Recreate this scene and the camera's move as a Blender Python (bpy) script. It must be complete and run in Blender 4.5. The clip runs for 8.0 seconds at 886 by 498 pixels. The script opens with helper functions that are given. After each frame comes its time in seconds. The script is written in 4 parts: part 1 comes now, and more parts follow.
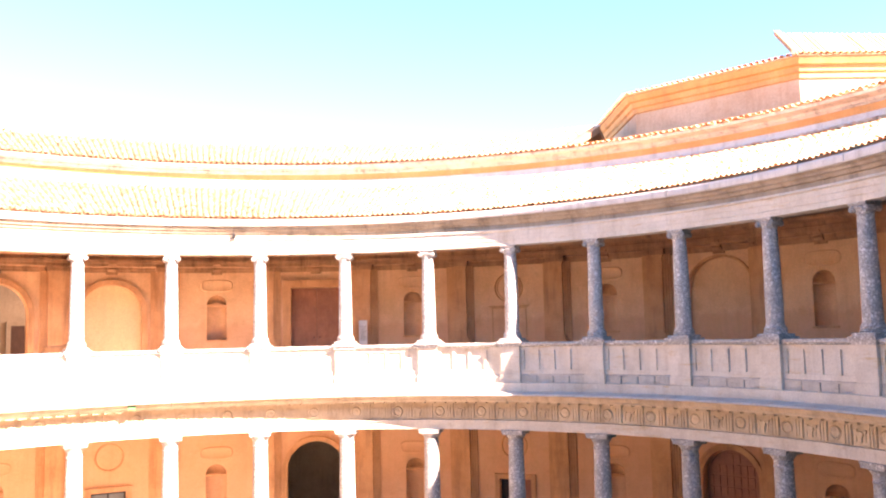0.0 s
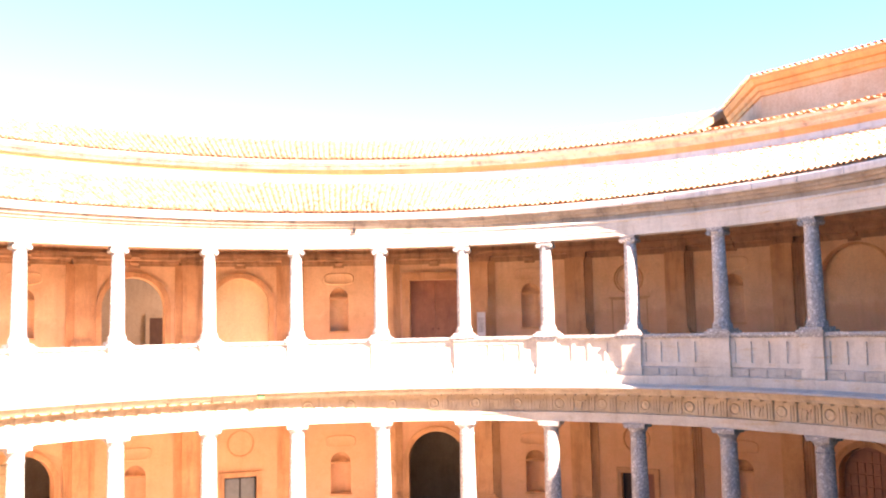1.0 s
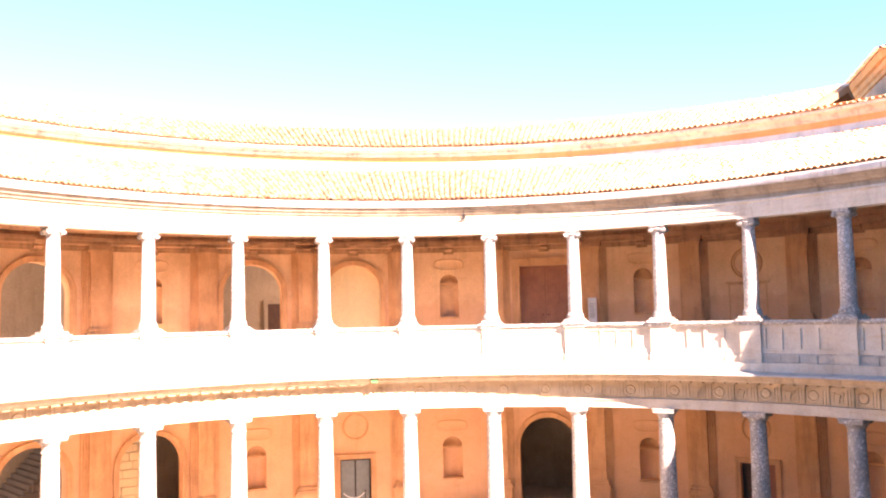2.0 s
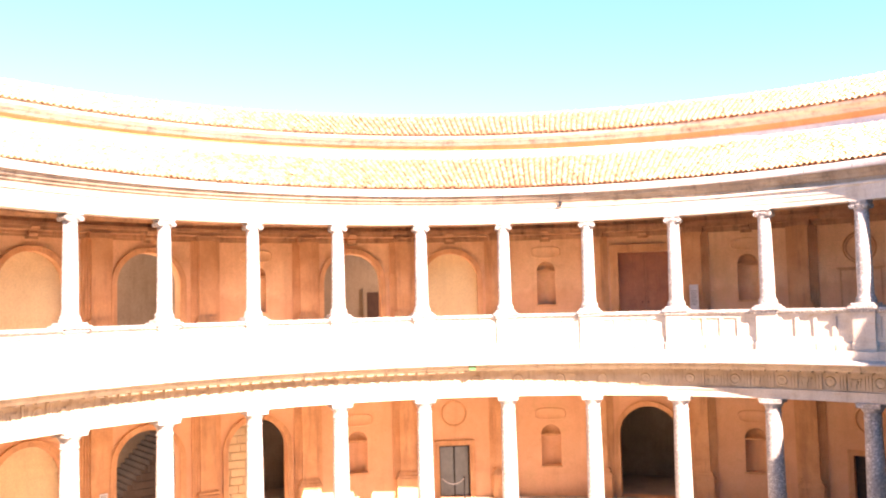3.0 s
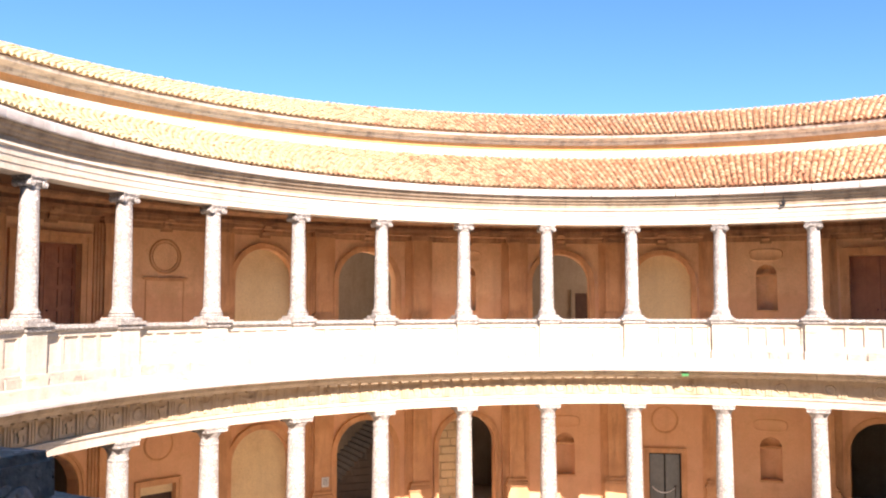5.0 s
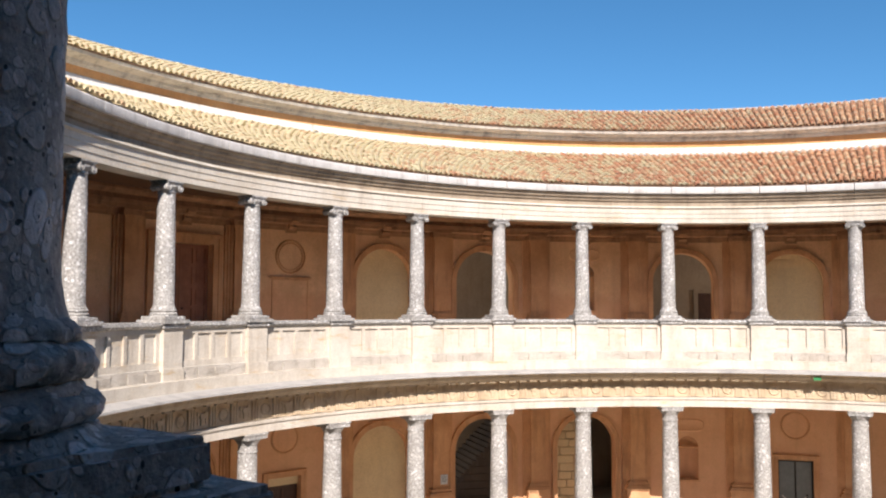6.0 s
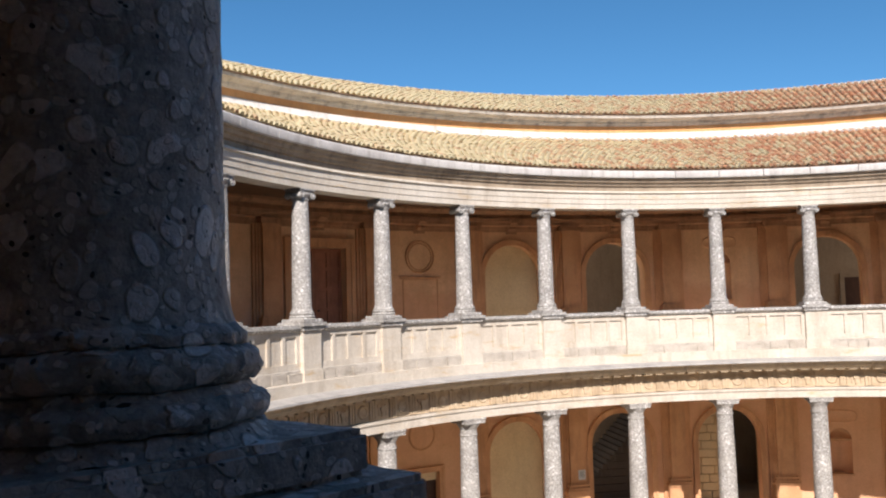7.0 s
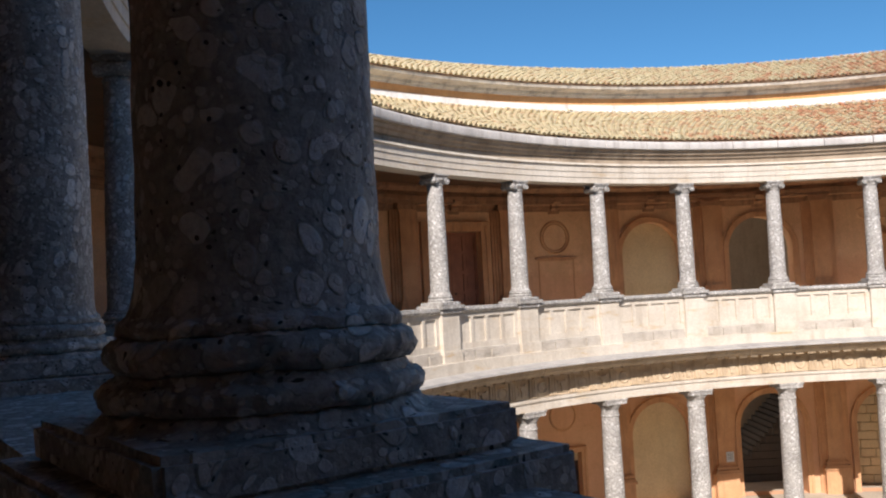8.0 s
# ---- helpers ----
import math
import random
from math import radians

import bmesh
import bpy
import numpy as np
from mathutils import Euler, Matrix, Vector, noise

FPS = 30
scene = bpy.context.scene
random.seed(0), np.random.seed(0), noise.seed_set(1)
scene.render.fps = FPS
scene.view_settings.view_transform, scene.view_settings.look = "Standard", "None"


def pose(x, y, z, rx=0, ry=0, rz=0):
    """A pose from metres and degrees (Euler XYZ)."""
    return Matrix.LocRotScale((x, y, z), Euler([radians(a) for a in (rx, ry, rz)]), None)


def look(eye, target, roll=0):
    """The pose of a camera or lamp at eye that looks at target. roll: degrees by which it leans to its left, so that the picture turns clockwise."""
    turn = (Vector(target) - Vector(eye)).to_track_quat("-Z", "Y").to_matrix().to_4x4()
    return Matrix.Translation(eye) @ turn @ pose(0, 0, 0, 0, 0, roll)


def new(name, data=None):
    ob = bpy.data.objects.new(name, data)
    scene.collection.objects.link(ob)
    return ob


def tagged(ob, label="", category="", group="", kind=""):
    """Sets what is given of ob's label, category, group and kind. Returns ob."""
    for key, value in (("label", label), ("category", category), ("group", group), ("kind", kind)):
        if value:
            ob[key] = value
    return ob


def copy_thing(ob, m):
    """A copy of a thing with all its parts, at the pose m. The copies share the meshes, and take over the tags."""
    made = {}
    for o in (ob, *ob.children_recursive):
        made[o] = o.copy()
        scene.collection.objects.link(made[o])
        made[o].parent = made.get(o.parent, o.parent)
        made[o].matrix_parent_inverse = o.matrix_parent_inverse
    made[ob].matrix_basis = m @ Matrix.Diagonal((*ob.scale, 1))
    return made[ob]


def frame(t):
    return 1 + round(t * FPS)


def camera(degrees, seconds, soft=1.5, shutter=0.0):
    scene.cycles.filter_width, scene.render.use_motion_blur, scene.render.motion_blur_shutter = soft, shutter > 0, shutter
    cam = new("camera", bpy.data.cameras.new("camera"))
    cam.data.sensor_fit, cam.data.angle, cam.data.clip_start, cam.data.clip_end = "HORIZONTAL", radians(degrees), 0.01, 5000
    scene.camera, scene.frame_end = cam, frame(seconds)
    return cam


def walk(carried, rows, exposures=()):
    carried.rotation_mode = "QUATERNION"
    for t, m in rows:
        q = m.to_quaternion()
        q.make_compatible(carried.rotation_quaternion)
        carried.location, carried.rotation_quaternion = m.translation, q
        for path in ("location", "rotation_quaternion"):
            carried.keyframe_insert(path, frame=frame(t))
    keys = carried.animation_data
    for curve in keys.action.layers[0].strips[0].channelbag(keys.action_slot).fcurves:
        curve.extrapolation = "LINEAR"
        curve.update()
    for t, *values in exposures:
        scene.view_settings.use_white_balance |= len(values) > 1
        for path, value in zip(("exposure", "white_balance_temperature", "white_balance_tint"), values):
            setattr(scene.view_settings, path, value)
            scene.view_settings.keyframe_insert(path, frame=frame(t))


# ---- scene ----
cam = camera(54.5, 8.0, soft=2.1)
PATH = [
    (0, (-4.550, -15.438, 1.391), (-3.511, -13.741, 1.586), -1.33),
    (0.5, (-4.579, -15.424, 1.392), (-3.665, -13.655, 1.584), -1.42),
    (1, (-4.607, -15.413, 1.393), (-3.805, -13.590, 1.575), -1.31),
    (1.5, (-4.635, -15.406, 1.394), (-3.938, -13.539, 1.565), -1.30),
    (2, (-4.661, -15.403, 1.394), (-4.094, -13.491, 1.549), -1.29),
    (3.5, (-4.729, -15.416, 1.395), (-4.484, -13.435, 1.524), -1.33),
    (4, (-4.747, -15.427, 1.395), (-4.624, -13.436, 1.527), -1.05),
    (4.5, (-4.763, -15.443, 1.395), (-4.757, -13.448, 1.532), -0.69),
    (6, (-4.790, -15.514, 1.393), (-5.184, -13.558, 1.530), 0.28),
    (6.5, (-4.792, -15.545, 1.393), (-5.308, -13.618, 1.530), -0.88),
    (7, (-4.790, -15.581, 1.392), (-5.467, -13.704, 1.524), -1.68),
    (7.5, (-4.798, -15.627, 1.390), (-5.630, -13.813, 1.512), -2.20),
    (8, (-4.772, -15.664, 1.389), (-5.735, -13.914, 1.492), -2.97),
]
walk(cam, [(t, look(eye, target, roll)) for t, eye, target, roll in PATH],
     exposures=[(0.0, 3.1, 8300, 44), (1.5, 2.95, 8300, 44), (3.5, 2.55, 8300, 42), (4.5, 2.12, 8000, 37), (5.8, 0.74, 6550, 17), (8.0, 0.5, 6550, 17)])

# ---- light: clear sky, low sun from behind the right shoulder ----
SUN_AZ, SUN_EL = radians(-71.5), radians(36.3)
world = bpy.data.worlds.new("sky")
scene.world = world
world.use_nodes = True
wn = world.node_tree.nodes
sky = wn.new("ShaderNodeTexSky")
sky.sky_type = "NISHITA"
sky.sun_disc = False
sky.sun_elevation, sky.sun_rotation = SUN_EL, radians(90) - SUN_AZ
sky.altitude, sky.air_density, sky.dust_density, sky.ozone_density = 1500, 0.9, 0.0, 6.0
wn["Background"].inputs["Strength"].default_value = 0.09
deep = wn.new("ShaderNodeHueSaturation")
deep.inputs["Saturation"].default_value = 1.13
deep.inputs["Hue"].default_value = 0.486
world.node_tree.links.new(sky.outputs[0], deep.inputs["Color"])
world.node_tree.links.new(deep.outputs[0], wn["Background"].inputs["Color"])
sun_data = bpy.data.lights.new("sun", "SUN")
sun_data.energy, sun_data.angle, sun_data.color = 4.8, radians(0.53), (1.0, 0.95, 0.87)
sun_way = Vector((math.cos(SUN_AZ) * math.cos(SUN_EL), math.sin(SUN_AZ) * math.cos(SUN_EL), math.sin(SUN_EL)))
new("sun", sun_data).matrix_world = look(sun_way * 120, (0, 0, 0))


# ---- materials ----
class Nodes:
    """A short hand for building one node material."""

    def __init__(self, name):
        self.mat = bpy.data.materials.new(name)
        self.mat.use_nodes = True
        self.tree = self.mat.node_tree
        self.bsdf = self.tree.nodes["Principled BSDF"]
        self.pos = self.tree.nodes.new("ShaderNodeNewGeometry").outputs["Position"]

    def link(self, a, b):
        self.tree.links.new(a, b)

    def noise(self, scale, detail=5.0, rough=0.6, stretch=None, distort=0.0):
        n = self.tree.nodes.new("ShaderNodeTexNoise")
        n.inputs["Scale"].default_value, n.inputs["Detail"].default_value = scale, detail
        n.inputs["Roughness"].default_value, n.inputs["Distortion"].default_value = rough, distort
        if stretch:
            m = self.tree.nodes.new("ShaderNodeMapping")
            m.inputs["Scale"].default_value = stretch
            self.link(self.pos, m.inputs["Vector"])
            self.link(m.outputs[0], n.inputs["Vector"])
        else:
            self.link(self.pos, n.inputs["Vector"])
        return n.outputs["Fac"]

    def voronoi(self, scale, feature="F1", vector=None):
        v = self.tree.nodes.new("ShaderNodeTexVoronoi")
        v.feature = feature
        v.inputs["Scale"].default_value = scale
        self.link(vector or self.pos, v.inputs["Vector"])
        return v

    def ramp(self, fac, stops):
        r = self.tree.nodes.new("ShaderNodeValToRGB")
        el = r.color_ramp.elements
        while len(el) < len(stops):
            el.new(0.5)
        for e, (p, c) in zip(el, stops):
            e.position, e.color = p, (*c, 1) if len(c) == 3 else c
        self.link(fac, r.inputs[0])
        return r.outputs[0]

    def grey(self, fac, lo, hi, p0=0.3, p1=0.7):
        return self.ramp(fac, [(p0, (lo,) * 3), (p1, (hi,) * 3)])

    def mix(self, fac, a, b, how="MIX"):
        m = self.tree.nodes.new("ShaderNodeMix")
        m.data_type, m.blend_type = "RGBA", how
        for value, slot in ((fac, m.inputs[0]), (a, m.inputs[6]), (b, m.inputs[7])):
            if isinstance(value, (int, float)):
                slot.default_value = value
            elif isinstance(value, tuple):
                slot.default_value = (*value, 1)
            else:
                self.link(value, slot)
        return m.outputs[2]

    def bump(self, height, strength, dist, under=None):
        b = self.tree.nodes.new("ShaderNodeBump")
        b.inputs["Strength"].default_value, b.inputs["Distance"].default_value = strength, dist
        self.link(height, b.inputs["Height"])
        if under:
            self.link(under, b.inputs["Normal"])
        return b.outputs[0]

    def done(self, colour, rough, normal=None, metal=0.0):
        if isinstance(colour, tuple):
            self.bsdf.inputs["Base Color"].default_value = (*colour, 1)
        else:
            self.link(colour, self.bsdf.inputs["Base Color"])
        if isinstance(rough, (int, float)):
            self.bsdf.inputs["Roughness"].default_value = rough
        else:
            self.link(rough, self.bsdf.inputs["Roughness"])
        self.bsdf.inputs["Metallic"].default_value = metal
        if normal:
            self.link(normal, self.bsdf.inputs["Normal"])
        return self.mat


def weathered(name, light, mid, dark, stain, scale=1.0, bump=0.35, rough=0.9, streak=0.5, dado=None, blotch=None):
    """Stone or plaster: cloudy tone, fine grain, dark streaks that run down."""
    n = Nodes(name)
    tone = n.ramp(n.noise(0.9 * scale, 6, 0.65), [(0.28, dark), (0.5, mid), (0.72, light)])
    grain = n.grey(n.noise(24 * scale, 4, 0.7), 0.78, 1.12, 0.25, 0.75)
    c = n.mix(1.0, tone, grain, "MULTIPLY")
    if dado:
        sep = n.tree.nodes.new("ShaderNodeSeparateXYZ")
        n.link(n.pos, sep.inputs[0])
        edge = n.tree.nodes.new("ShaderNodeMath")
        edge.operation = "MULTIPLY_ADD"
        edge.inputs[1].default_value = 1.1
        n.link(n.noise(1.6, 5, 0.6), edge.inputs[0])
        n.link(sep.outputs[2], edge.inputs[2])
        band = n.tree.nodes.new("ShaderNodeMapRange")
        band.inputs["From Min"].default_value, band.inputs["From Max"].default_value = 2.55, 2.3
        band.inputs["To Max"].default_value = 0.45
        n.link(edge.outputs[0], band.inputs["Value"])
        c = n.mix(band.outputs[0], c, dado)
        c = n.mix(n.grey(n.noise(0.45, 5, 0.7), 0.0, 0.5, 0.55, 0.68), c, (0.62, 0.40, 0.22))
        c = n.mix(n.grey(n.noise(1.3, 7, 0.8, stretch=(1, 1, 1.8)), 0.0, 0.4, 0.54, 0.66), c, (0.58, 0.33, 0.18))
    if blotch:
        c = n.mix(n.grey(n.noise(1.0, 6, 0.75, stretch=(0.8, 0.8, 4.5)), 0.0, 0.7, 0.56, 0.68), c, blotch)
        c = n.mix(n.grey(n.noise(3.5, 6, 0.8), 0.0, 0.55, 0.62, 0.72), c, (0.24, 0.21, 0.18))
    run = n.grey(n.noise(1.0, 5, 0.7, stretch=(2.6, 2.6, 0.35)), 0.0, streak, 0.50, 0.76)
    c = n.mix(run, c, stain)
    h = n.noise(40 * scale, 6, 0.75)
    b = n.bump(h, bump, 0.012)
    b = n.bump(n.noise(5 * scale, 4, 0.6), bump, 0.04, b)
    return n.done(c, rough, b)


def pudding_stone(name, matrix, pebbles, size, bump=0.7):
    """Conglomerate: rounded pebbles of many tones in a dark matrix."""
    n = Nodes(name)
    warp = n.tree.nodes.new("ShaderNodeVectorMath")
    wob = n.tree.nodes.new("ShaderNodeTexNoise")
    wob.inputs["Scale"].default_value = 6.0
    n.link(n.pos, wob.inputs["Vector"])
    warp.operation = "MULTIPLY_ADD"
    warp.inputs[1].default_value = (0.11, 0.11, 0.11)
    n.link(wob.outputs["Color"], warp.inputs[0])
    n.link(n.pos, warp.inputs[2])
    cell = n.voronoi(size, "F1", warp.outputs[0])
    small = n.voronoi(size * 2.6, "F1", warp.outputs[0])
    sep = n.tree.nodes.new("ShaderNodeSeparateColor")
    n.link(cell.outputs["Color"], sep.inputs[0])
    sep2 = n.tree.nodes.new("ShaderNodeSeparateColor")
    n.link(small.outputs["Color"], sep2.inputs[0])

    def blob(dist, rand, lo, hi):
        """1 inside a rounded pebble whose radius follows rand, 0 in the matrix."""
        r = n.tree.nodes.new("ShaderNodeMapRange")
        r.inputs["To Min"].default_value, r.inputs["To Max"].default_value = lo, hi
        n.link(rand, r.inputs["Value"])
        d = n.tree.nodes.new("ShaderNodeMath")
        d.operation = "SUBTRACT"
        n.link(r.outputs[0], d.inputs[0])
        n.link(dist, d.inputs[1])
        k = n.tree.nodes.new("ShaderNodeMapRange")
        k.interpolation_type = "SMOOTHSTEP"
        k.inputs["From Min"].default_value, k.inputs["From Max"].default_value = -0.02, 0.07
        n.link(d.outputs[0], k.inputs["Value"])
        return k.outputs[0]

    chosen = blob(cell.outputs["Distance"], sep.outputs[1], 0.0, 0.68)
    tiny = blob(small.outputs["Distance"], sep2.outputs[1], 0.1, 0.62)
    hole = n.voronoi(size * 3.4, "F1", warp.outputs[0])
    sep3 = n.tree.nodes.new("ShaderNodeSeparateColor")
    n.link(hole.outputs["Color"], sep3.inputs[0])
    pits = blob(hole.outputs["Distance"], sep3.outputs[0], -0.9, 0.36)
    peb = n.ramp(sep.outputs[0], [(0.0, pebbles[0]), (0.4, pebbles[1]), (0.75, pebbles[2]), (1.0, pebbles[3])])
    peb2 = n.ramp(sep2.outputs[0], [(0.0, pebbles[0]), (0.6, pebbles[1]), (1.0, pebbles[2])])
    c = n.mix(1.0, matrix, n.grey(n.noise(22, 6, 0.75), 0.55, 1.45), "MULTIPLY")
    c = n.mix(n.mix(1.0, tiny, (0.8, 0.8, 0.8), "MULTIPLY"), c, peb2)
    c = n.mix(chosen, c, peb)
    c = n.mix(1.0, c, n.grey(n.noise(55, 5, 0.75), 0.72, 1.18), "MULTIPLY")
    c = n.mix(1.0, c, n.grey(n.noise(1.7, 5, 0.65), 0.72, 1.12), "MULTIPLY")
    c = n.mix(pits, c, (0.05, 0.045, 0.04))
    h = n.mix(0.3, chosen, tiny)
    h = n.mix(pits, h, (0.0, 0.0, 0.0))
    b = n.bump(n.noise(60, 5, 0.75), 0.5, 0.008)
    b = n.bump(h, bump, 0.016, b)
    b = n.bump(n.noise(9, 5, 0.6), 0.5, 0.04, b)
    return n.done(c, n.grey(sep.outputs[2], 0.5, 0.85, 0, 1), b)


def tile_material(name):
    """Clay barrel tiles: every tile its own tone, with pale lichen."""
    n = Nodes(name)
    geo = n.tree.nodes.new("ShaderNodeNewGeometry")
    info = n.tree.nodes.new("ShaderNodeObjectInfo")
    add = n.tree.nodes.new("ShaderNodeMath")
    add.operation = "ADD"
    n.link(geo.outputs["Random Per Island"], add.inputs[0])
    n.link(info.outputs["Random"], add.inputs[1])
    fr = n.tree.nodes.new("ShaderNodeMath")
    fr.operation = "FRACT"
    n.link(add.outputs[0], fr.inputs[0])
    c = n.ramp(fr.outputs[0], [(0.0, (0.64, 0.29, 0.15)), (0.35, (0.73, 0.39, 0.21)), (0.7, (0.78, 0.5, 0.29)), (1.0, (0.82, 0.64, 0.42))])
    sep = n.tree.nodes.new("ShaderNodeSeparateXYZ")
    n.link(n.pos, sep.inputs[0])
    flank = n.tree.nodes.new("ShaderNodeMapRange")
    flank.inputs["From Min"].default_value, flank.inputs["From Max"].default_value = 2.0, -14.0
    flank.inputs["To Min"].default_value, flank.inputs["To Max"].default_value = -0.16, 0.2
    n.link(sep.outputs[0], flank.inputs["Value"])
    crust = n.tree.nodes.new("ShaderNodeMath")
    crust.operation = "ADD"
    n.link(n.noise(1.1, 9, 0.9), crust.inputs[0])
    n.link(flank.outputs[0], crust.inputs[1])
    single = n.tree.nodes.new("ShaderNodeMath")
    single.operation = "MULTIPLY_ADD"
    single.inputs[1].default_value = 0.3
    n.link(fr.outputs[0], single.inputs[0])
    n.link(crust.outputs[0], single.inputs[2])
    c = n.mix(n.grey(single.outputs[0], 0, 0.8, 0.56, 0.76), c, (0.72, 0.64, 0.38))
    c = n.mix(n.grey(n.noise(9, 5, 0.7), 0, 0.4, 0.58, 0.78), c, (0.34, 0.22, 0.13))
    return n.done(c, 0.9, n.bump(n.noise(50, 4, 0.7), 0.3, 0.01))


def wood_material(name, a, b):
    n = Nodes(name)
    g = n.noise(6, 6, 0.7, stretch=(6, 6, 0.6), distort=0.6)
    c = n.ramp(g, [(0.3, a), (0.7, b)])
    c = n.mix(1.0, c, n.grey(n.noise(2.2, 4), 0.75, 1.1), "MULTIPLY")
    return n.done(c, 0.6, n.bump(g, 0.3, 0.006))


def plain(name, c, rough=0.6, metal=0.0, vary=0.15):
    n = Nodes(name)
    v = n.mix(1.0, c, n.grey(n.noise(3, 5, 0.7), 1 - vary, 1 + vary), "MULTIPLY")
    return n.done(v, rough, n.bump(n.noise(35, 4), 0.15, 0.005), metal)


M_STONE = weathered("pale_limestone", (0.68, 0.62, 0.53), (0.61, 0.55, 0.46), (0.50, 0.43, 0.34), (0.30, 0.23, 0.16), blotch=(0.5, 0.34, 0.16))
M_ROUGH = weathered("pitted_limestone", (0.6, 0.55, 0.48), (0.53, 0.48, 0.41), (0.41, 0.36, 0.3), (0.33, 0.28, 0.22), 2.2, 0.8, streak=0.6, blotch=(0.24, 0.22, 0.18))
M_FRIEZE = weathered("ochre_limestone", (0.66, 0.54, 0.38), (0.59, 0.46, 0.31), (0.47, 0.35, 0.22), (0.2, 0.13, 0.085), 1.4, streak=0.6)
# stains, plus the shade under the gutter put into a darker stone colour
M_GRIME_SHADE = weathered("stained_cornice_stone", (0.47, 0.38, 0.28), (0.38, 0.3, 0.215), (0.26, 0.2, 0.14), (0.1, 0.075, 0.055), 1.4, 0.35, streak=0.8)
M_PLASTER = weathered("orange_plaster", (0.88, 0.60, 0.37), (0.83, 0.53, 0.315), (0.72, 0.435, 0.25), (0.46, 0.255, 0.145), 0.9, 0.25, streak=0.32, dado=(0.62, 0.30, 0.18))
M_TRIM = weathered("ochre_stucco_trim", (0.72, 0.42, 0.235), (0.65, 0.36, 0.19), (0.53, 0.28, 0.14), (0.25, 0.13, 0.07), 1.2, 0.25, streak=0.7)
# darker copy of the trim: real stains and painted-in shade below the ceiling
M_STAIN_SHADE = weathered("stained_stucco_cornice", (0.56, 0.33, 0.19), (0.45, 0.25, 0.14), (0.3, 0.16, 0.09), (0.09, 0.05, 0.03), 1.5, 0.3, streak=0.8)
M_CREAM = weathered("cream_plaster", (0.82, 0.68, 0.43), (0.77, 0.62, 0.38), (0.68, 0.53, 0.31), (0.4, 0.31, 0.19), 0.8, 0.2, streak=0.2)
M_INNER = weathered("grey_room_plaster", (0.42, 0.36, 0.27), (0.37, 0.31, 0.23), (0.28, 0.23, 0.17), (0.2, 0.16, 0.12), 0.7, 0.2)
M_ATTIC = weathered("attic_plaster", (0.72, 0.40, 0.175), (0.66, 0.335, 0.13), (0.56, 0.265, 0.1), (0.34, 0.17, 0.08), 0.8, 0.25)
M_CHAPEL = weathered("rose_plaster", (0.62, 0.46, 0.34), (0.56, 0.39, 0.27), (0.47, 0.31, 0.2), (0.4, 0.22, 0.12), 0.6, 0.2)
M_LEAD = weathered("worn_ledge_slabs", (0.5, 0.47, 0.43), (0.44, 0.42, 0.39), (0.33, 0.31, 0.29), (0.2, 0.19, 0.18), 1.6, 0.4)
M_LIME = weathered("limewashed_gutter", (0.7, 0.67, 0.62), (0.64, 0.61, 0.57), (0.52, 0.49, 0.46), (0.26, 0.23, 0.2), 1.2, 0.25, streak=0.7)
M_EAVES = weathered("stained_eaves_stone", (0.68, 0.63, 0.55), (0.6, 0.55, 0.47), (0.46, 0.41, 0.35), (0.12, 0.1, 0.09), 1.2, 0.3, streak=0.85, blotch=(0.2, 0.17, 0.14))
M_COLUMN = pudding_stone("conglomerate", (0.37, 0.35, 0.32), ((0.46, 0.435, 0.4), (0.6, 0.58, 0.545), (0.8, 0.785, 0.76), (0.53, 0.495, 0.45)), 16)
M_TILE = tile_material("clay_tile")
M_UNDER = plain("mortar_bed", (0.27, 0.17, 0.10), 0.95)
M_DOOR = wood_material("red_brown_wood", (0.3, 0.12, 0.07), (0.42, 0.185, 0.11))
M_DARKDOOR = wood_material("dark_wood", (0.05, 0.025, 0.018), (0.09, 0.045, 0.03))
M_BEAM = wood_material("ceiling_wood", (0.13, 0.07, 0.04), (0.22, 0.125, 0.07))
M_IRON = plain("black_iron", (0.03, 0.03, 0.03), 0.5, 0.7)
M_BOARD = plain("board_face", (0.55, 0.58, 0.6), 0.4)
M_PAVE = weathered("paving", (0.56, 0.49, 0.39), (0.5, 0.43, 0.34), (0.4, 0.34, 0.27), (0.28, 0.24, 0.19), 0.9, 0.3)
M_GREYGLASS = plain("dull_glass", (0.16, 0.19, 0.2), 0.25)
M_STEP = weathered("stair_stone", (0.15, 0.13, 0.115), (0.12, 0.105, 0.09), (0.09, 0.08, 0.07), (0.06, 0.05, 0.045), 1.0, 0.3)
M_SLAB = weathered("pale_floor_slabs", (0.78, 0.64, 0.46), (0.72, 0.58, 0.41), (0.62, 0.49, 0.34), (0.44, 0.34, 0.24), 0.9, 0.2)
M_WEED = plain("weed_leaf", (0.07, 0.12, 0.03), 0.8)

# ---- plan: a ring of 32 bays about the origin ----
BAY = radians(11.25)
RING, WALL = 15.5, 20.8
FLOOR, LOW = 0.0, -6.65


def turn(k):
    """The turn that brings a piece built on the +y axis to bay position k."""
    return Matrix.Rotation(-(k + 2) * BAY, 4, "Z")


def spot(k, r, z):
    a = math.pi / 2 - (k + 2) * BAY
    return Vector((r * math.cos(a), r * math.sin(a), z))


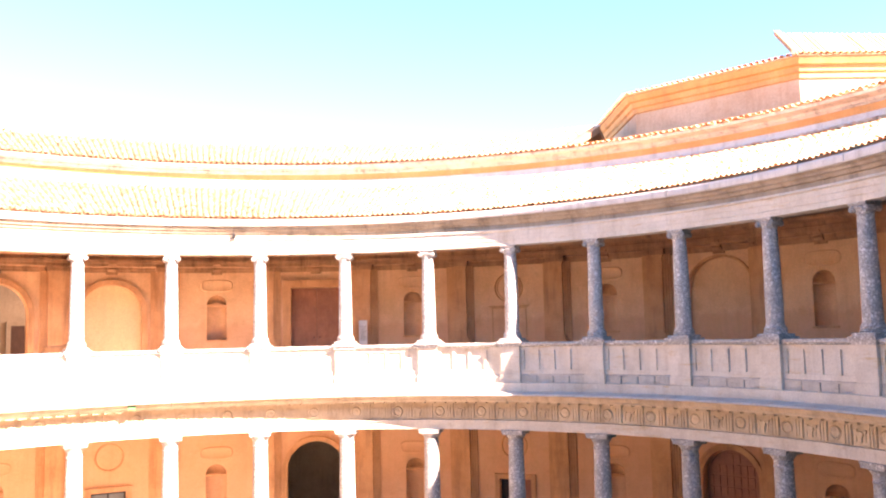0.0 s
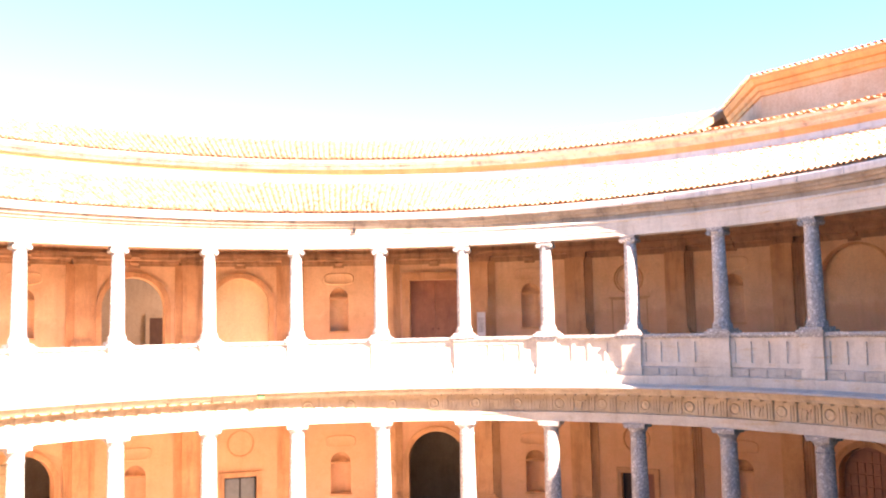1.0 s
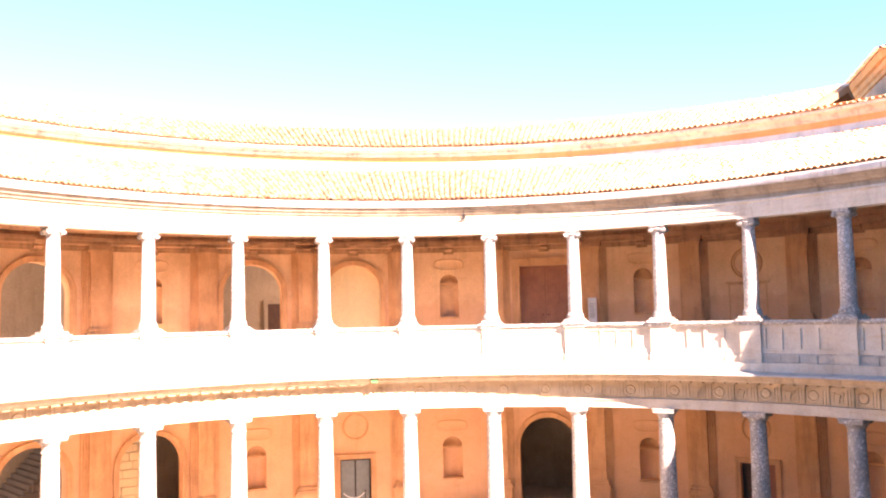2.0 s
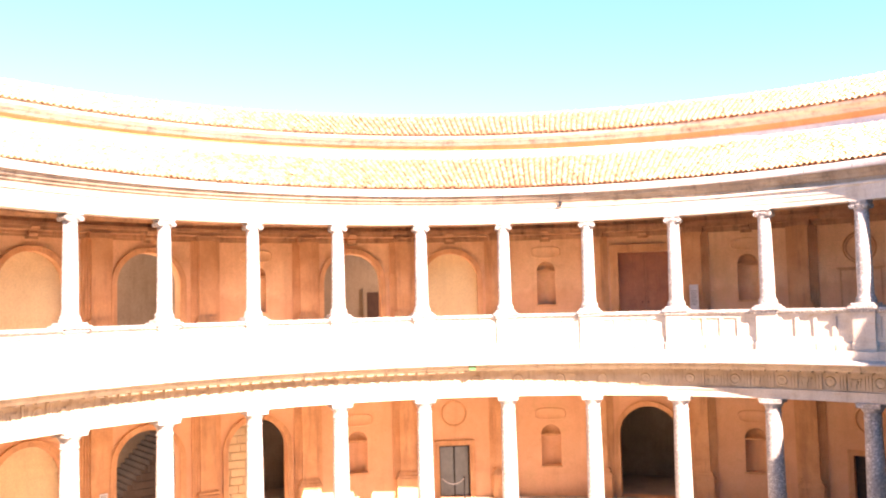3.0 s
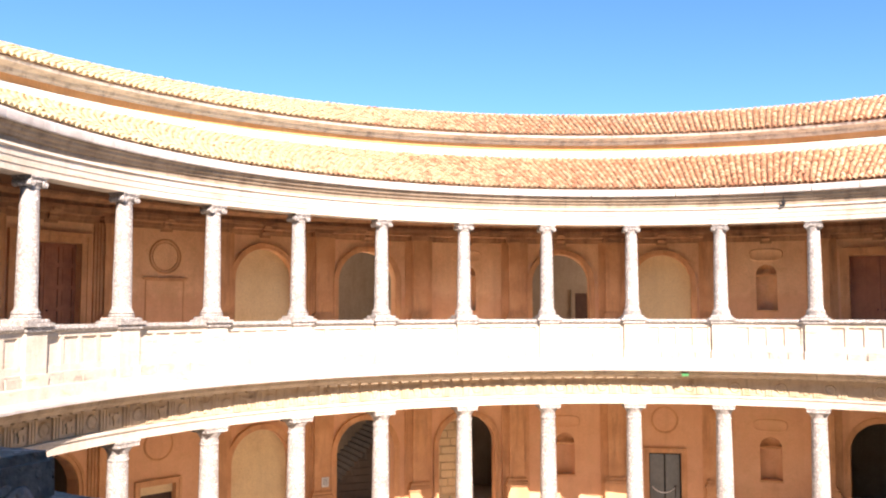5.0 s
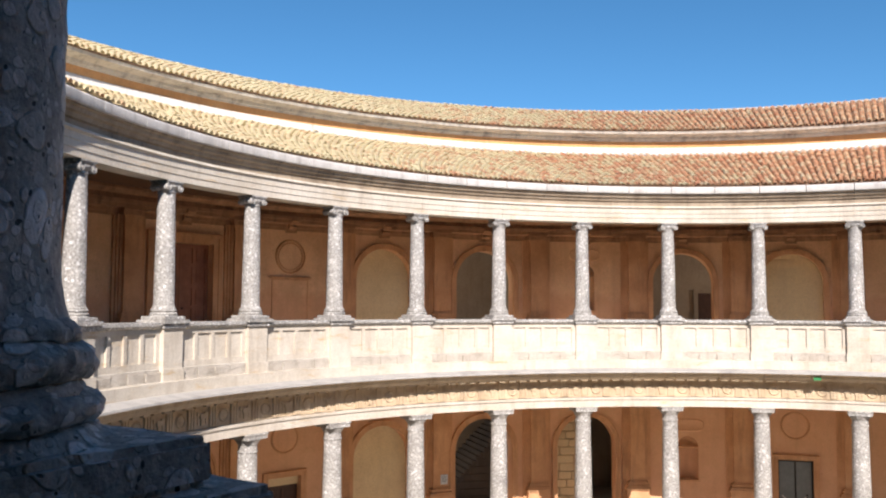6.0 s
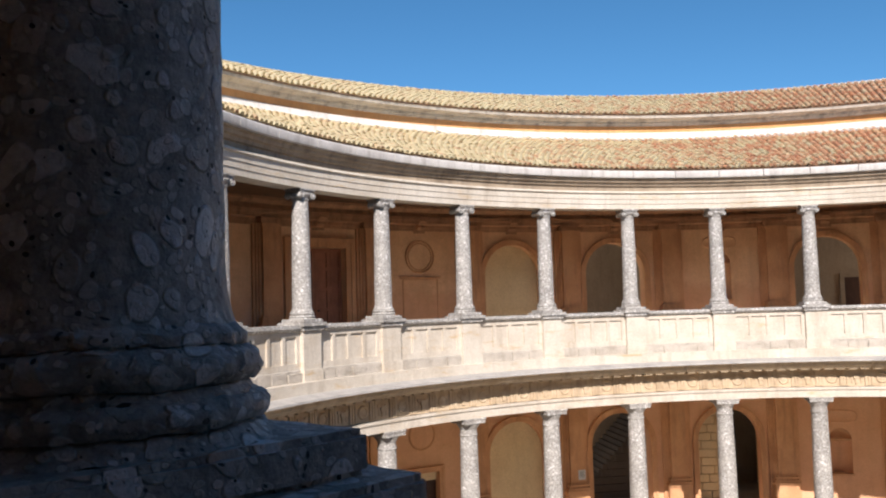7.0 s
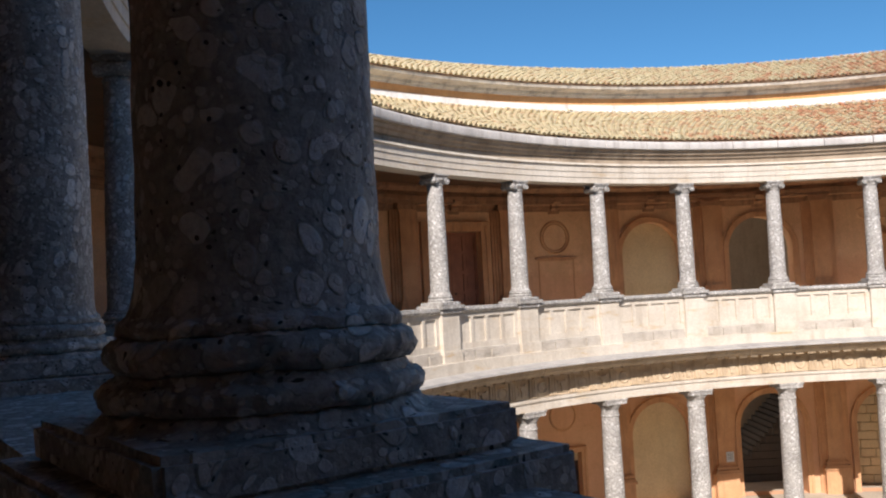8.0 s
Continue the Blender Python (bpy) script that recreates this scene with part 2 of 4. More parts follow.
def shape(name, verts, faces, material, smooth=None):
    me = bpy.data.meshes.new(name)
    me.from_pydata([tuple(v) for v in verts], [], faces)
    bm = bmesh.new()
    bm.from_mesh(me)
    bmesh.ops.remove_doubles(bm, verts=bm.verts, dist=0.0004)
    bmesh.ops.recalc_face_normals(bm, faces=bm.faces)
    bm.to_mesh(me)
    bm.free()
    me.materials.append(material)
    if smooth:
        me.shade_smooth()
        me.set_sharp_from_angle(angle=radians(smooth))
    return me


def part(name, me, parent=None, m=None, label=""):
    ob = new(name, me)
    if parent:
        ob.parent = parent
    if m is not None:
        ob.matrix_basis = m
    return tagged(ob, label)


def holder(name, label, category, group="", kind="", m=None):
    ob = new(name)
    if m is not None:
        ob.matrix_basis = m
    return tagged(ob, label, category, group, kind)


class Soup:
    """Vertices and faces of one mesh in the making."""

    def __init__(self):
        self.v, self.f = [], []

    def quad(self, *pts):
        n = len(self.v)
        self.v += [tuple(p) for p in pts]
        self.f.append(tuple(range(n, n + len(pts))))

    def box(self, x0, x1, y0, y1, z0, z1, way=None):
        p = [(x, y, z) for z in (z0, z1) for y in (y0, y1) for x in (x0, x1)]
        p = [way(*q) for q in p] if way else p
        for q in ((0, 1, 3, 2), (4, 5, 7, 6), (0, 1, 5, 4), (2, 3, 7, 6), (0, 2, 6, 4), (1, 3, 7, 5)):
            self.quad(*(p[i] for i in q))

    def sweep(self, profile, a0, a1, steps, ends=True, r0=None):
        """A closed (r, z) profile carried round the z axis between two angles from +y."""
        n = len(profile)
        base = len(self.v)
        for i in range(steps + 1):
            a = a0 + (a1 - a0) * i / steps
            s, c = math.sin(a), math.cos(a)
            self.v += [(r * s, r * c, z) for r, z in profile]
        for i in range(steps):
            for j in range(n):
                p, q = base + i * n + j, base + i * n + (j + 1) % n
                self.f.append((p, q, q + n, p + n))
        if ends:
            self.f.append(tuple(base + j for j in range(n)))
            self.f.append(tuple(base + steps * n + j for j in range(n)))

    def lathe(self, profile, seg=24, centre=(0, 0), cap=True):
        base, n = len(self.v), len(profile)
        for i in range(seg):
            a = 2 * math.pi * i / seg
            self.v += [(centre[0] + r * math.cos(a), centre[1] + r * math.sin(a), z) for r, z in profile]
        for i in range(seg):
            for j in range(n - 1):
                p, q = base + i * n + j, base + ((i + 1) % seg) * n + j
                self.f.append((p, q, q + 1, p + 1))
        if cap:
            self.f.append(tuple(base + i * n for i in range(seg)))
            self.f.append(tuple(base + i * n + n - 1 for i in range(seg)))

    def worn(self, amount, scale):
        """Chipped, uneven surface: every vertex moves a little by smooth noise."""
        out = []
        for v in self.v:
            w = Vector(v)
            out.append(tuple(w + noise.noise_vector(w * scale) * amount + noise.noise_vector(w * scale * 3.1) * amount * 0.5))
        self.v = out
        return self

    def mesh(self, name, material, smooth=None):
        return shape(name, self.v, self.f, material, smooth)


def bend(u, d, z, r0=WALL):
    a = u / r0
    return ((r0 + d) * math.sin(a), (r0 + d) * math.cos(a), z)


def swept(name, profile, material, k_width=1.0, steps=6, gap=0.0, smooth=30):
    s = Soup()
    h = BAY * k_width / 2 - gap / profile[0][0]
    s.sweep(profile, -h, h, steps)
    return s.mesh(name, material, smooth)


def ring(name, profile, material, k0=-18.0, k1=14.0, steps=192, label="", category="", kind="structure"):
    s = Soup()
    whole = abs(k1 - k0 - 32) < 0.01
    s.sweep(profile, (k0 + 2) * BAY, (k1 + 2) * BAY, steps, ends=not whole)
    ob = part(name, s.mesh(name, material, 30))
    return tagged(ob, label, category, "", kind)


# ---- large structure ----
s = Soup()
s.lathe([(3000, LOW - 0.3), (60, LOW - 0.01), (15.2, LOW), (0.5, LOW)], 96)
tagged(part("ground", s.mesh("ground", M_PAVE)), "pale stone paved courtyard floor and ground", "ground", "", "structure")

ring("ledge_course", [(15.0, -0.32), (15.0, -0.6), (15.9, -0.6), (15.9, -0.352), (15.6, -0.352), (15.6, -0.32)], M_STONE, label="pale limestone course under the parapet", category="ledge")
ring("floor", [(15.6, -0.35), (25.4, -0.35), (25.4, 0.0), (15.6, 0.0)], M_SLAB,
     label="stone floor of the upper gallery", category="floor")
ring("ceiling", [(15.8, 4.95), (25.4, 4.95), (25.4, 5.1), (15.8, 5.1)], M_BEAM, label="dark wooden ceiling of the upper gallery", category="ceiling")
vault = [(15.85 + 2.475 * (1 - math.cos(a)), -1.85 + 1.15 * math.sin(a)) for a in [math.pi * i / 10 for i in range(11)]]
ring("ceiling_vault", vault + [(20.8, -0.5), (15.85, -0.5)], M_CREAM, label="pale ring vault over the lower gallery", category="ceiling")
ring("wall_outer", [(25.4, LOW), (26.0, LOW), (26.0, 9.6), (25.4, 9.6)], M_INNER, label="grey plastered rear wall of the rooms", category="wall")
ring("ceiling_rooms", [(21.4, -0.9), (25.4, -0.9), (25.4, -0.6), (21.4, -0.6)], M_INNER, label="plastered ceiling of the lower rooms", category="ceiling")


def partition(k, z0, z1, lamp_gap=None):
    q = Soup()
    if lamp_gap:
        y0, y1, w0, w1 = lamp_gap
        q.box(-0.15, 0.15, 21.38, y0, z0, z1)
        q.box(-0.15, 0.15, y1, 25.42, z0, z1)
        q.box(-0.15, 0.15, y0, y1, z0, w0)
        q.box(-0.15, 0.15, y0, y1, w1, z1)
    else:
        q.box(-0.15, 0.15, 21.38, 25.42, z0, z1)
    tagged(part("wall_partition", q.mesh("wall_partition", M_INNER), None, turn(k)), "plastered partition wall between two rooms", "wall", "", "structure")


def room_fill_light(k, side, z, power):
    """Fill lamp added at an unseen, made-up opening in a partition wall, to brighten a room."""
    data = bpy.data.lights.new("room_fill_light", "AREA")
    data.shape, data.size, data.size_y, data.energy, data.color = "RECTANGLE", 1.7, 1.6, power, (1.0, 0.95, 0.86)
    here = spot(k, 23.4, z)
    new("room_fill_light", data).matrix_world = look(here, spot(k + side, 23.4, z - 0.5))


for k in (-8, -7, -4, -3, 0, 1, 5):
    partition(k, 0.0, 4.95)
# the four-number partitions get an invented opening that holds a fill lamp
partition(-6, 0.0, 4.95, (22.5, 24.3, 2.3, 4.0))
partition(-1, 0.0, 4.95, (22.5, 24.3, 2.0, 3.7))
for k in (-8, -7, -3, -2, -1, 0, 1, 5):
    partition(k, LOW, -0.9)
partition(-6, LOW, -0.9, (22.5, 24.3, -3.6, -1.9))
# lamps added so that the rooms behind the arches aren't black
room_fill_light(-6, 1, 3.15, 90)
room_fill_light(-1, -1, 2.85, 80)
room_fill_light(-6, 1, -2.75, 60)


# ---- back wall of the galleries, bay by bay ----
HALF = WALL * BAY / 2


def opening_top(u, w, spring, arched):
    return spring + math.sqrt(max(w * w - u * u, 0.0)) if arched else spring


def bay_wall(name, z0, z1, hole=None, material=None, off=0.0):
    """hole: (kind, half width, sill, spring, arched, depth). kind: through, recess or niche."""
    s = Soup()
    us = [-HALF + HALF * 2 * i / 16 for i in range(17)]
    if hole:
        kind, w, sill, spring, arched, depth = hole
        n = 16 if arched else 4
        us = [u for u in us if abs(u - off) > w + 0.02] + [off + w * math.sin(math.pi * (i / n - 0.5)) for i in range(n + 1)]
        us.sort()
    for a, b in zip(us, us[1:]):
        if hole and abs((a + b) / 2 - off) < w:
            ta, tb = (opening_top(u - off, w, spring, arched) for u in (a, b))
            da, db = (depth, depth)
            if kind == "niche":
                da, db = (depth * math.sqrt(max(1 - ((u - off) / w) ** 2, 0)) + 0.06 for u in (a, b))
            for d in ((0.0, 0.6) if kind == "through" else (0.0,)):
                s.quad(bend(a, d, ta), bend(b, d, tb), bend(b, d, z1), bend(a, d, z1))
                if sill > z0 + 0.01:
                    s.quad(bend(a, d, z0), bend(b, d, z0), bend(b, d, sill), bend(a, d, sill))
            s.quad(bend(a, 0, ta), bend(b, 0, tb), bend(b, db, tb), bend(a, da, ta))
            s.quad(bend(a, 0, sill), bend(b, 0, sill), bend(b, db, sill), bend(a, da, sill))
            if kind != "through":
                s.quad(bend(a, da, sill), bend(b, db, sill), bend(b, db, tb), bend(a, da, ta))
        else:
            for d in (0.0, 0.6):
                s.quad(bend(a, d, z0), bend(b, d, z0), bend(b, d, z1), bend(a, d, z1))
    if hole:
        for u in (off - w, off + w):
            d = 0.06 if kind == "niche" else depth
            s.quad(bend(u, 0, sill), bend(u, d, sill), bend(u, d, spring), bend(u, 0, spring))
        if kind != "through":
            for a, b in zip(us, us[1:]):
                if abs((a + b) / 2 - off) < w:
                    s.quad(bend(a, 0.6, z0), bend(b, 0.6, z0), bend(b, 0.6, z1), bend(a, 0.6, z1))
    return s.mesh(name, material or M_PLASTER)


def arch_band(name, w, sill, spring, wide, proud, arched=True, material=None):
    """A raised surround round an opening, with an inner and an outer fillet."""
    s = Soup()

    def rib(off, width, out):
        pts = [(-1, sill), (-1, spring)]
        if arched:
            pts = [(-1.0, sill)] + [(-math.cos(math.pi * i / 20), spring + 0j + 1j * math.sin(math.pi * i / 20)) for i in range(21)] + [(1.0, sill)]
        inner, outer = [], []
        if arched:
            for x, z in pts:
                z = complex(z)
                inner.append((x * (w + off), z.real + z.imag * (w + off)))
                outer.append((x * (w + off + width), z.real + z.imag * (w + off + width)))
        else:
            i, o = w + off, w + off + width
            inner = [(-i, sill), (-i, spring + off), (i, spring + off), (i, sill)]
            outer = [(-o, sill), (-o, spring + off + width), (o, spring + off + width), (o, sill)]
        for (a, b, c, d) in zip(inner, inner[1:], outer, outer[1:]):
            s.quad(bend(a[0], -out, a[1]), bend(b[0], -out, b[1]), bend(d[0], -out, d[1]), bend(c[0], -out, c[1]))
            s.quad(bend(a[0], -out, a[1]), bend(b[0], -out, b[1]), bend(b[0], 0.01, b[1]), bend(a[0], 0.01, a[1]))
            s.quad(bend(c[0], -out, c[1]), bend(d[0], -out, d[1]), bend(d[0], 0.01, d[1]), bend(c[0], 0.01, c[1]))
    rib(0.0, wide, proud)
    rib(wide * 0.62, wide * 0.38 + 0.02, proud + 0.035)
    return s.mesh(name, material or M_TRIM, 30)


def panel_frame(name, x0, x1, z0, z1, wide, proud, material=None):
    s = Soup()
    for a, b, c, d in ((x0, x1, z0, z0 + wide), (x0, x1, z1 - wide, z1), (x0, x0 + wide, z0 + wide, z1 - wide), (x1 - wide, x1, z0 + wide, z1 - wide)):
        s.box(a, b, -proud, 0.01, c, d, bend)
    return s.mesh(name, material or M_TRIM)


def disc_ring(name, z, r_in, r_out, proud, squash=1.0, material=None, seg=32):
    """A raised round or oval moulding on the wall."""
    s = Soup()
    for i in range(seg):
        a, b = 2 * math.pi * i / seg, 2 * math.pi * (i + 1) / seg
        q = [(r * math.cos(t), z + r * math.sin(t) * squash) for t in (a, b) for r in (r_in, (r_in + r_out) / 2, r_out)]
        s.quad(bend(q[0][0], 0.01, q[0][1]), bend(q[3][0], 0.01, q[3][1]), bend(q[4][0], -proud, q[4][1]), bend(q[1][0], -proud, q[1][1]))
        s.quad(bend(q[1][0], -proud, q[1][1]), bend(q[4][0], -proud, q[4][1]), bend(q[5][0], 0.01, q[5][1]), bend(q[2][0], 0.01, q[2][1]))
    return s.mesh(name, material or M_TRIM, 50)


def cartouche(name, z, w, h, proud):
    """A long oval panel with scrolled ends above a niche."""
    s = Soup()
    n = 24
    def at(i, grow):
        t = 2 * math.pi * i / n
        x, y = math.cos(t), math.sin(t)
        return (math.copysign(abs(x) ** 0.6, x) * (w + grow), z + math.copysign(abs(y) ** 0.6, y) * (h + grow))
    for i in range(n):
        for g0, d0, g1, d1 in ((0.0, 0.01, -0.05, -proud), (-0.05, -proud, -0.1, -0.012)):
            a, b, c, d = at(i, g0), at(i + 1, g0), at(i + 1, g1), at(i, g1)
            s.quad(bend(a[0], d0, a[1]), bend(b[0], d0, b[1]), bend(c[0], d1, c[1]), bend(d[0], d1, d[1]))
    p = [at(i, -0.1) for i in range(n)]
    s.quad(*(bend(x, -0.012, y) for x, y in p))
    return s.mesh(name, M_PLASTER, 40)


def pilaster_mesh(z0, z1):
    s = Soup()
    for w, d in ((0.56, 0.07), (0.47, 0.12), (0.39, 0.17), (0.30, 0.27)):
        s.box(-w, w, -d, 0.02, z0, z1, bend)
    for w, d, a, b in ((0.44, 0.34, z0, z0 + 0.88), (0.5, 0.4, z0 + 0.88, z0 + 0.97), (0.45, 0.37, z0 + 0.97, z0 + 1.06), (0.37, 0.31, z0 + 1.06, z0 + 1.11), (0.41, 0.35, z0 + 1.11, z0 + 1.18), (0.345, 0.3, z0 + 1.18, z0 + 1.23), (0.345, 0.3, z1 - 0.10, z1), (0.3, 0.25, z1, z1 + 0.16)):
        s.box(-w, w, -d, 0.02, a, b, bend)
    return s.mesh("pilaster", M_TRIM)


def pilaster_cap(z):
    s = Soup()
    s.box(-0.4, 0.4, -0.35, 0.02, z + 0.12, z + 0.175, bend)
    s.box(-0.3, 0.3, -0.28, 0.02, z - 0.03, z + 0.12, bend)
    for u in (-0.29, 0.29):
        for i in range(12):
            a, b = 2 * math.pi * i / 12, 2 * math.pi * (i + 1) / 12
            p = [(u + 0.1 * math.cos(t), z + 0.05 + 0.1 * math.sin(t)) for t in (a, b)]
            s.quad(bend(p[0][0], -0.3, p[0][1]), bend(p[1][0], -0.3, p[1][1]), bend(p[1][0], 0, p[1][1]), bend(p[0][0], 0, p[0][1]))
            s.quad(bend(u, -0.32, z + 0.05), bend(p[0][0], -0.3, p[0][1]), bend(p[1][0], -0.3, p[1][1]))
    return s.mesh("pilaster_capital", M_STAIN_SHADE, 40)


def corbel_mesh(z):
    """A scrolled bracket under the wall cornice."""
    s = Soup()
    outline = [(0.0, 0.0), (-0.12, 0.02), (-0.2, 0.1), (-0.17, 0.17), (-0.26, 0.22), (-0.38, 0.3), (-0.38, 0.37), (0.0, 0.37)]
    for a, b in zip(outline, outline[1:]):
        s.quad(bend(-0.15, a[0], z + a[1]), bend(0.15, a[0], z + a[1]), bend(0.15, b[0], z + b[1]), bend(-0.15, b[0], z + b[1]))
    for u in (-0.15, 0.15):
        s.quad(*(bend(u, d, z + h) for d, h in outline))
    s.box(-0.22, 0.22, -0.05, 0.01, z - 0.1, z - 0.02, bend)
    return s.mesh("corbel", M_STAIN_SHADE)


UP = {-7: "door", -6: "roundel", -5: "blind", -4: "arch", -3: "niche", -2: "arch", -1: "blind", 0: "niche", 1: "door", 2: "niche", 3: "roundel", 4: "niche", 5: "outline", 6: "niche"}
DOWN = {-7: "arch", -6: "lowdoor", -5: "blind", -4: "arch", -3: "arch", -2: "niche", -1: "lowdoor", 0: "niche", 1: "arch", 2: "niche", 3: "lowdoor", 4: "niche", 5: "doorarch", 6: "niche"}
UP = {k - 0.5: v for k, v in UP.items()}
DOWN = {k - 0.5: v for k, v in DOWN.items()}
HOLES = {
    ("door", 1): ("through", 1.06, 0.0, 3.44, False, 0.6),
    ("arch", 1): ("through", 1.2, 0.0, 2.46, True, 0.6),
    ("blind", 1): ("recess", 1.16, 0.0, 2.46, True, 0.34),
    ("outline", 1): ("recess", 1.22, 0.0, 2.68, True, 0.16),
    ("niche", 1): ("niche", 0.39, 1.34, 2.78, True, 0.38),
    ("arch", 0): ("through", 1.19, LOW, -4.12, True, 0.6),
    ("doorarch", 0): ("recess", 1.04, LOW, -3.95, True, 0.4),
    ("blind", 0): ("recess", 1.16, LOW, -4.16, True, 0.36),
    ("niche", 0): ("niche", 0.41, -5.4, -4.1, True, 0.36),
    ("lowdoor", 0): ("through", 0.65, LOW, -4.48, False, 0.6),
}
# how far an opening stands off its bay's middle, in metres
OFF = {(1, -5.5): -0.26, (1, -4.5): -0.12, (1, -2.5): -0.1, (1, 4.5): 0.38, (0, -5.5): -0.3, (0, -4.5): -0.15, (0, 4.5): 0.37, (0, 0.5): -0.05, (0, -6.5): -0.1, (0, 2.5): 0.05}
wall_upper = holder("wall_upper", "orange plastered back wall of the upper gallery with pilasters", "wall", "", "structure")
wall_lower = holder("wall_lower", "orange plastered back wall of the lower gallery with pilasters", "wall", "", "structure")
made = {}


def once(key, maker):
    if key not in made:
        made[key] = maker()
    return made[key]


def bay(level, k, sort):
    z0, z1 = ((LOW, -0.55), (0.0, 8.0))[level]
    root = (wall_lower, wall_upper)[level]
    hole = HOLES.get((sort, level))
    off = OFF.get((level, k), 0.0)
    part("wall_bay", once(("bay", level, sort, off), lambda: bay_wall("wall_bay", z0, z1, hole, None, off)), root, turn(k))
    m = turn(k + off / (WALL * BAY))
    base = (LOW, 0.0)[level]
    if sort in ("arch", "blind", "doorarch"):
        part("archivolt", once(("band", level, hole[1]), lambda: arch_band("archivolt", hole[1], base, hole[3], 0.19, 0.06)), root, m)
    if sort == "outline":
        part("archivolt", once(("band", level, sort), lambda: arch_band("archivolt", hole[1], base, hole[3], 0.07, 0.03)), root, m)
    if sort in ("blind",):
        s = Soup()
        w, dep = hole[1] - 0.004, hole[5] - 0.012
        us = [w * math.sin(math.pi * (i / 16 - 0.5)) for i in range(17)]
        for a, b in zip(us, us[1:]):
            ta, tb = (opening_top(u, w, hole[3], True) for u in (a, b))
            s.quad(bend(a, dep + 0.008, base + 0.01), bend(b, dep + 0.008, base + 0.01), bend(b, dep + 0.008, tb), bend(a, dep + 0.008, ta))
            for j in range(10):
                lo, hi = base + 0.42 * j + 0.008, base + 0.42 * (j + 1) - 0.008
                if lo < min(ta, tb):
                    s.quad(bend(a, dep - 0.006, lo), bend(b, dep - 0.006, lo), bend(b, dep - 0.006, min(hi, tb)), bend(a, dep - 0.006, min(hi, ta)))
        part("infill", once(("fill", level), lambda: s.mesh("infill", M_CREAM)), root, m, "cream plaster infill of a closed arch")
    if sort == "niche":
        t = hole[3] + 0.78 if level else hole[3] + 0.85
        part("cartouche", once(("cart", level), lambda: cartouche("cartouche", t, 0.66, 0.27, 0.035)), root, m)
        part("niche_sill", once(("sill", level), lambda: sill_mesh(hole)), root, m)
        part("niche_shell", once(("shell", level), lambda: shell_mesh(hole)), root, m)
    if sort == "roundel":
        part("roundel", once(("roundel", level), lambda: disc_ring("roundel", 3.18, 0.53, 0.61, 0.05)), root, m)
        part("roundel", once(("inner", level), lambda: disc_ring("roundel", 3.18, 0.45, 0.5, 0.035)), root, m)
        part("panel", once(("panel", level), lambda: panel_frame("panel", -0.72, 0.72, 0.7, 2.38, 0.035, 0.025)), root, m)
        part("panel_cornice", once(("shelf", level), shelf_mesh), root, m)
    if sort == "lowdoor":
        part("roundel", once(("roundel", level), lambda: disc_ring("roundel", -3.15, 0.46, 0.56, 0.035)), root, m)
        part("door_surround", once(("surround", level), lambda: arch_band("door_surround", 0.65, LOW, -4.48, 0.18, 0.06, False)), root, m)
    if sort == "door":
        part("door_surround", once(("surround", level), lambda: arch_band("door_surround", 1.06, 0.0, 3.44, 0.3, 0.07, False)), root, m)
    if sort != "none" and level:
        part("corbel", once(("corbel", level), lambda: corbel_mesh(4.12)), root, m)


def shelf_mesh():
    """The thin moulding on top of a wall panel."""
    s = Soup()
    s.box(-0.8, 0.8, -0.035, 0.01, 2.385, 2.42, bend)
    s.box(-0.84, 0.84, -0.06, 0.01, 2.42, 2.46, bend)
    return s.mesh("panel_cornice", M_TRIM)


def sill_mesh(hole):
    s = Soup()
    s.box(-hole[1] - 0.05, hole[1] + 0.05, -0.06, 0.03, hole[2] - 0.07, hole[2] - 0.002, bend)
    return s.mesh("niche_sill", M_TRIM)


def shell_mesh(hole):
    """Fluted half dome that fills the head of a niche."""
    s = Soup()
    w, z = hole[1] - 0.01, hole[3]
    def p(i, j):
        t, q = math.pi * i / 18, math.pi / 2 * j / 5
        r = w * (1 - 0.07 * (i % 2)) * math.cos(q) if j else w
        return bend(-math.cos(t) * r, 0.02 + hole[5] * 0.9 * math.sin(q), z + math.sin(t) * r)
    for i in range(18):
        for j in range(5):
            s.quad(p(i, j), p(i + 1, j), p(i + 1, j + 1), p(i, j + 1))
    s.box(-w, w, 0.02, 0.2, z - 0.07, z, bend)
    return s.mesh("niche_shell", M_TRIM, 25)


for i in range(32):
    k = i - 17.5
    bay(1, k, UP.get(k, "none"))
    bay(0, k, DOWN.get(k, "none"))
pil_up, pil_low = pilaster_mesh(0.0, 4.14), pilaster_mesh(LOW, -2.35)
cap_up = pilaster_cap(4.16)
for k in range(-17, 15):
    part("pilaster", pil_up, wall_upper, turn(k))
    part("pilaster_capital", cap_up, wall_upper, turn(k))
    part("pilaster", pil_low, wall_lower, turn(k))
wall_entab = swept("wall_cornice", [(20.82, 4.1), (20.745, 4.1), (20.745, 4.19), (20.72, 4.2), (20.72, 4.3), (20.66, 4.34), (20.5, 4.34), (20.5, 4.46), (20.47, 4.47), (20.47, 4.6), (20.55, 4.62), (20.55, 4.74), (20.4, 4.78), (20.3, 4.86), (20.3, 4.94), (20.82, 4.94)], M_STAIN_SHADE)
low_entab = swept("wall_cornice", [(20.82, -2.35), (20.62, -2.35), (20.62, -2.2), (20.55, -2.16), (20.5, -2.04), (20.5, -1.98), (20.82, -1.98)], M_TRIM)
for i in range(32):
    part("wall_cornice", wall_entab, wall_upper, turn(i - 17.5))
    part("wall_cornice", low_entab, wall_lower, turn(i - 17.5))


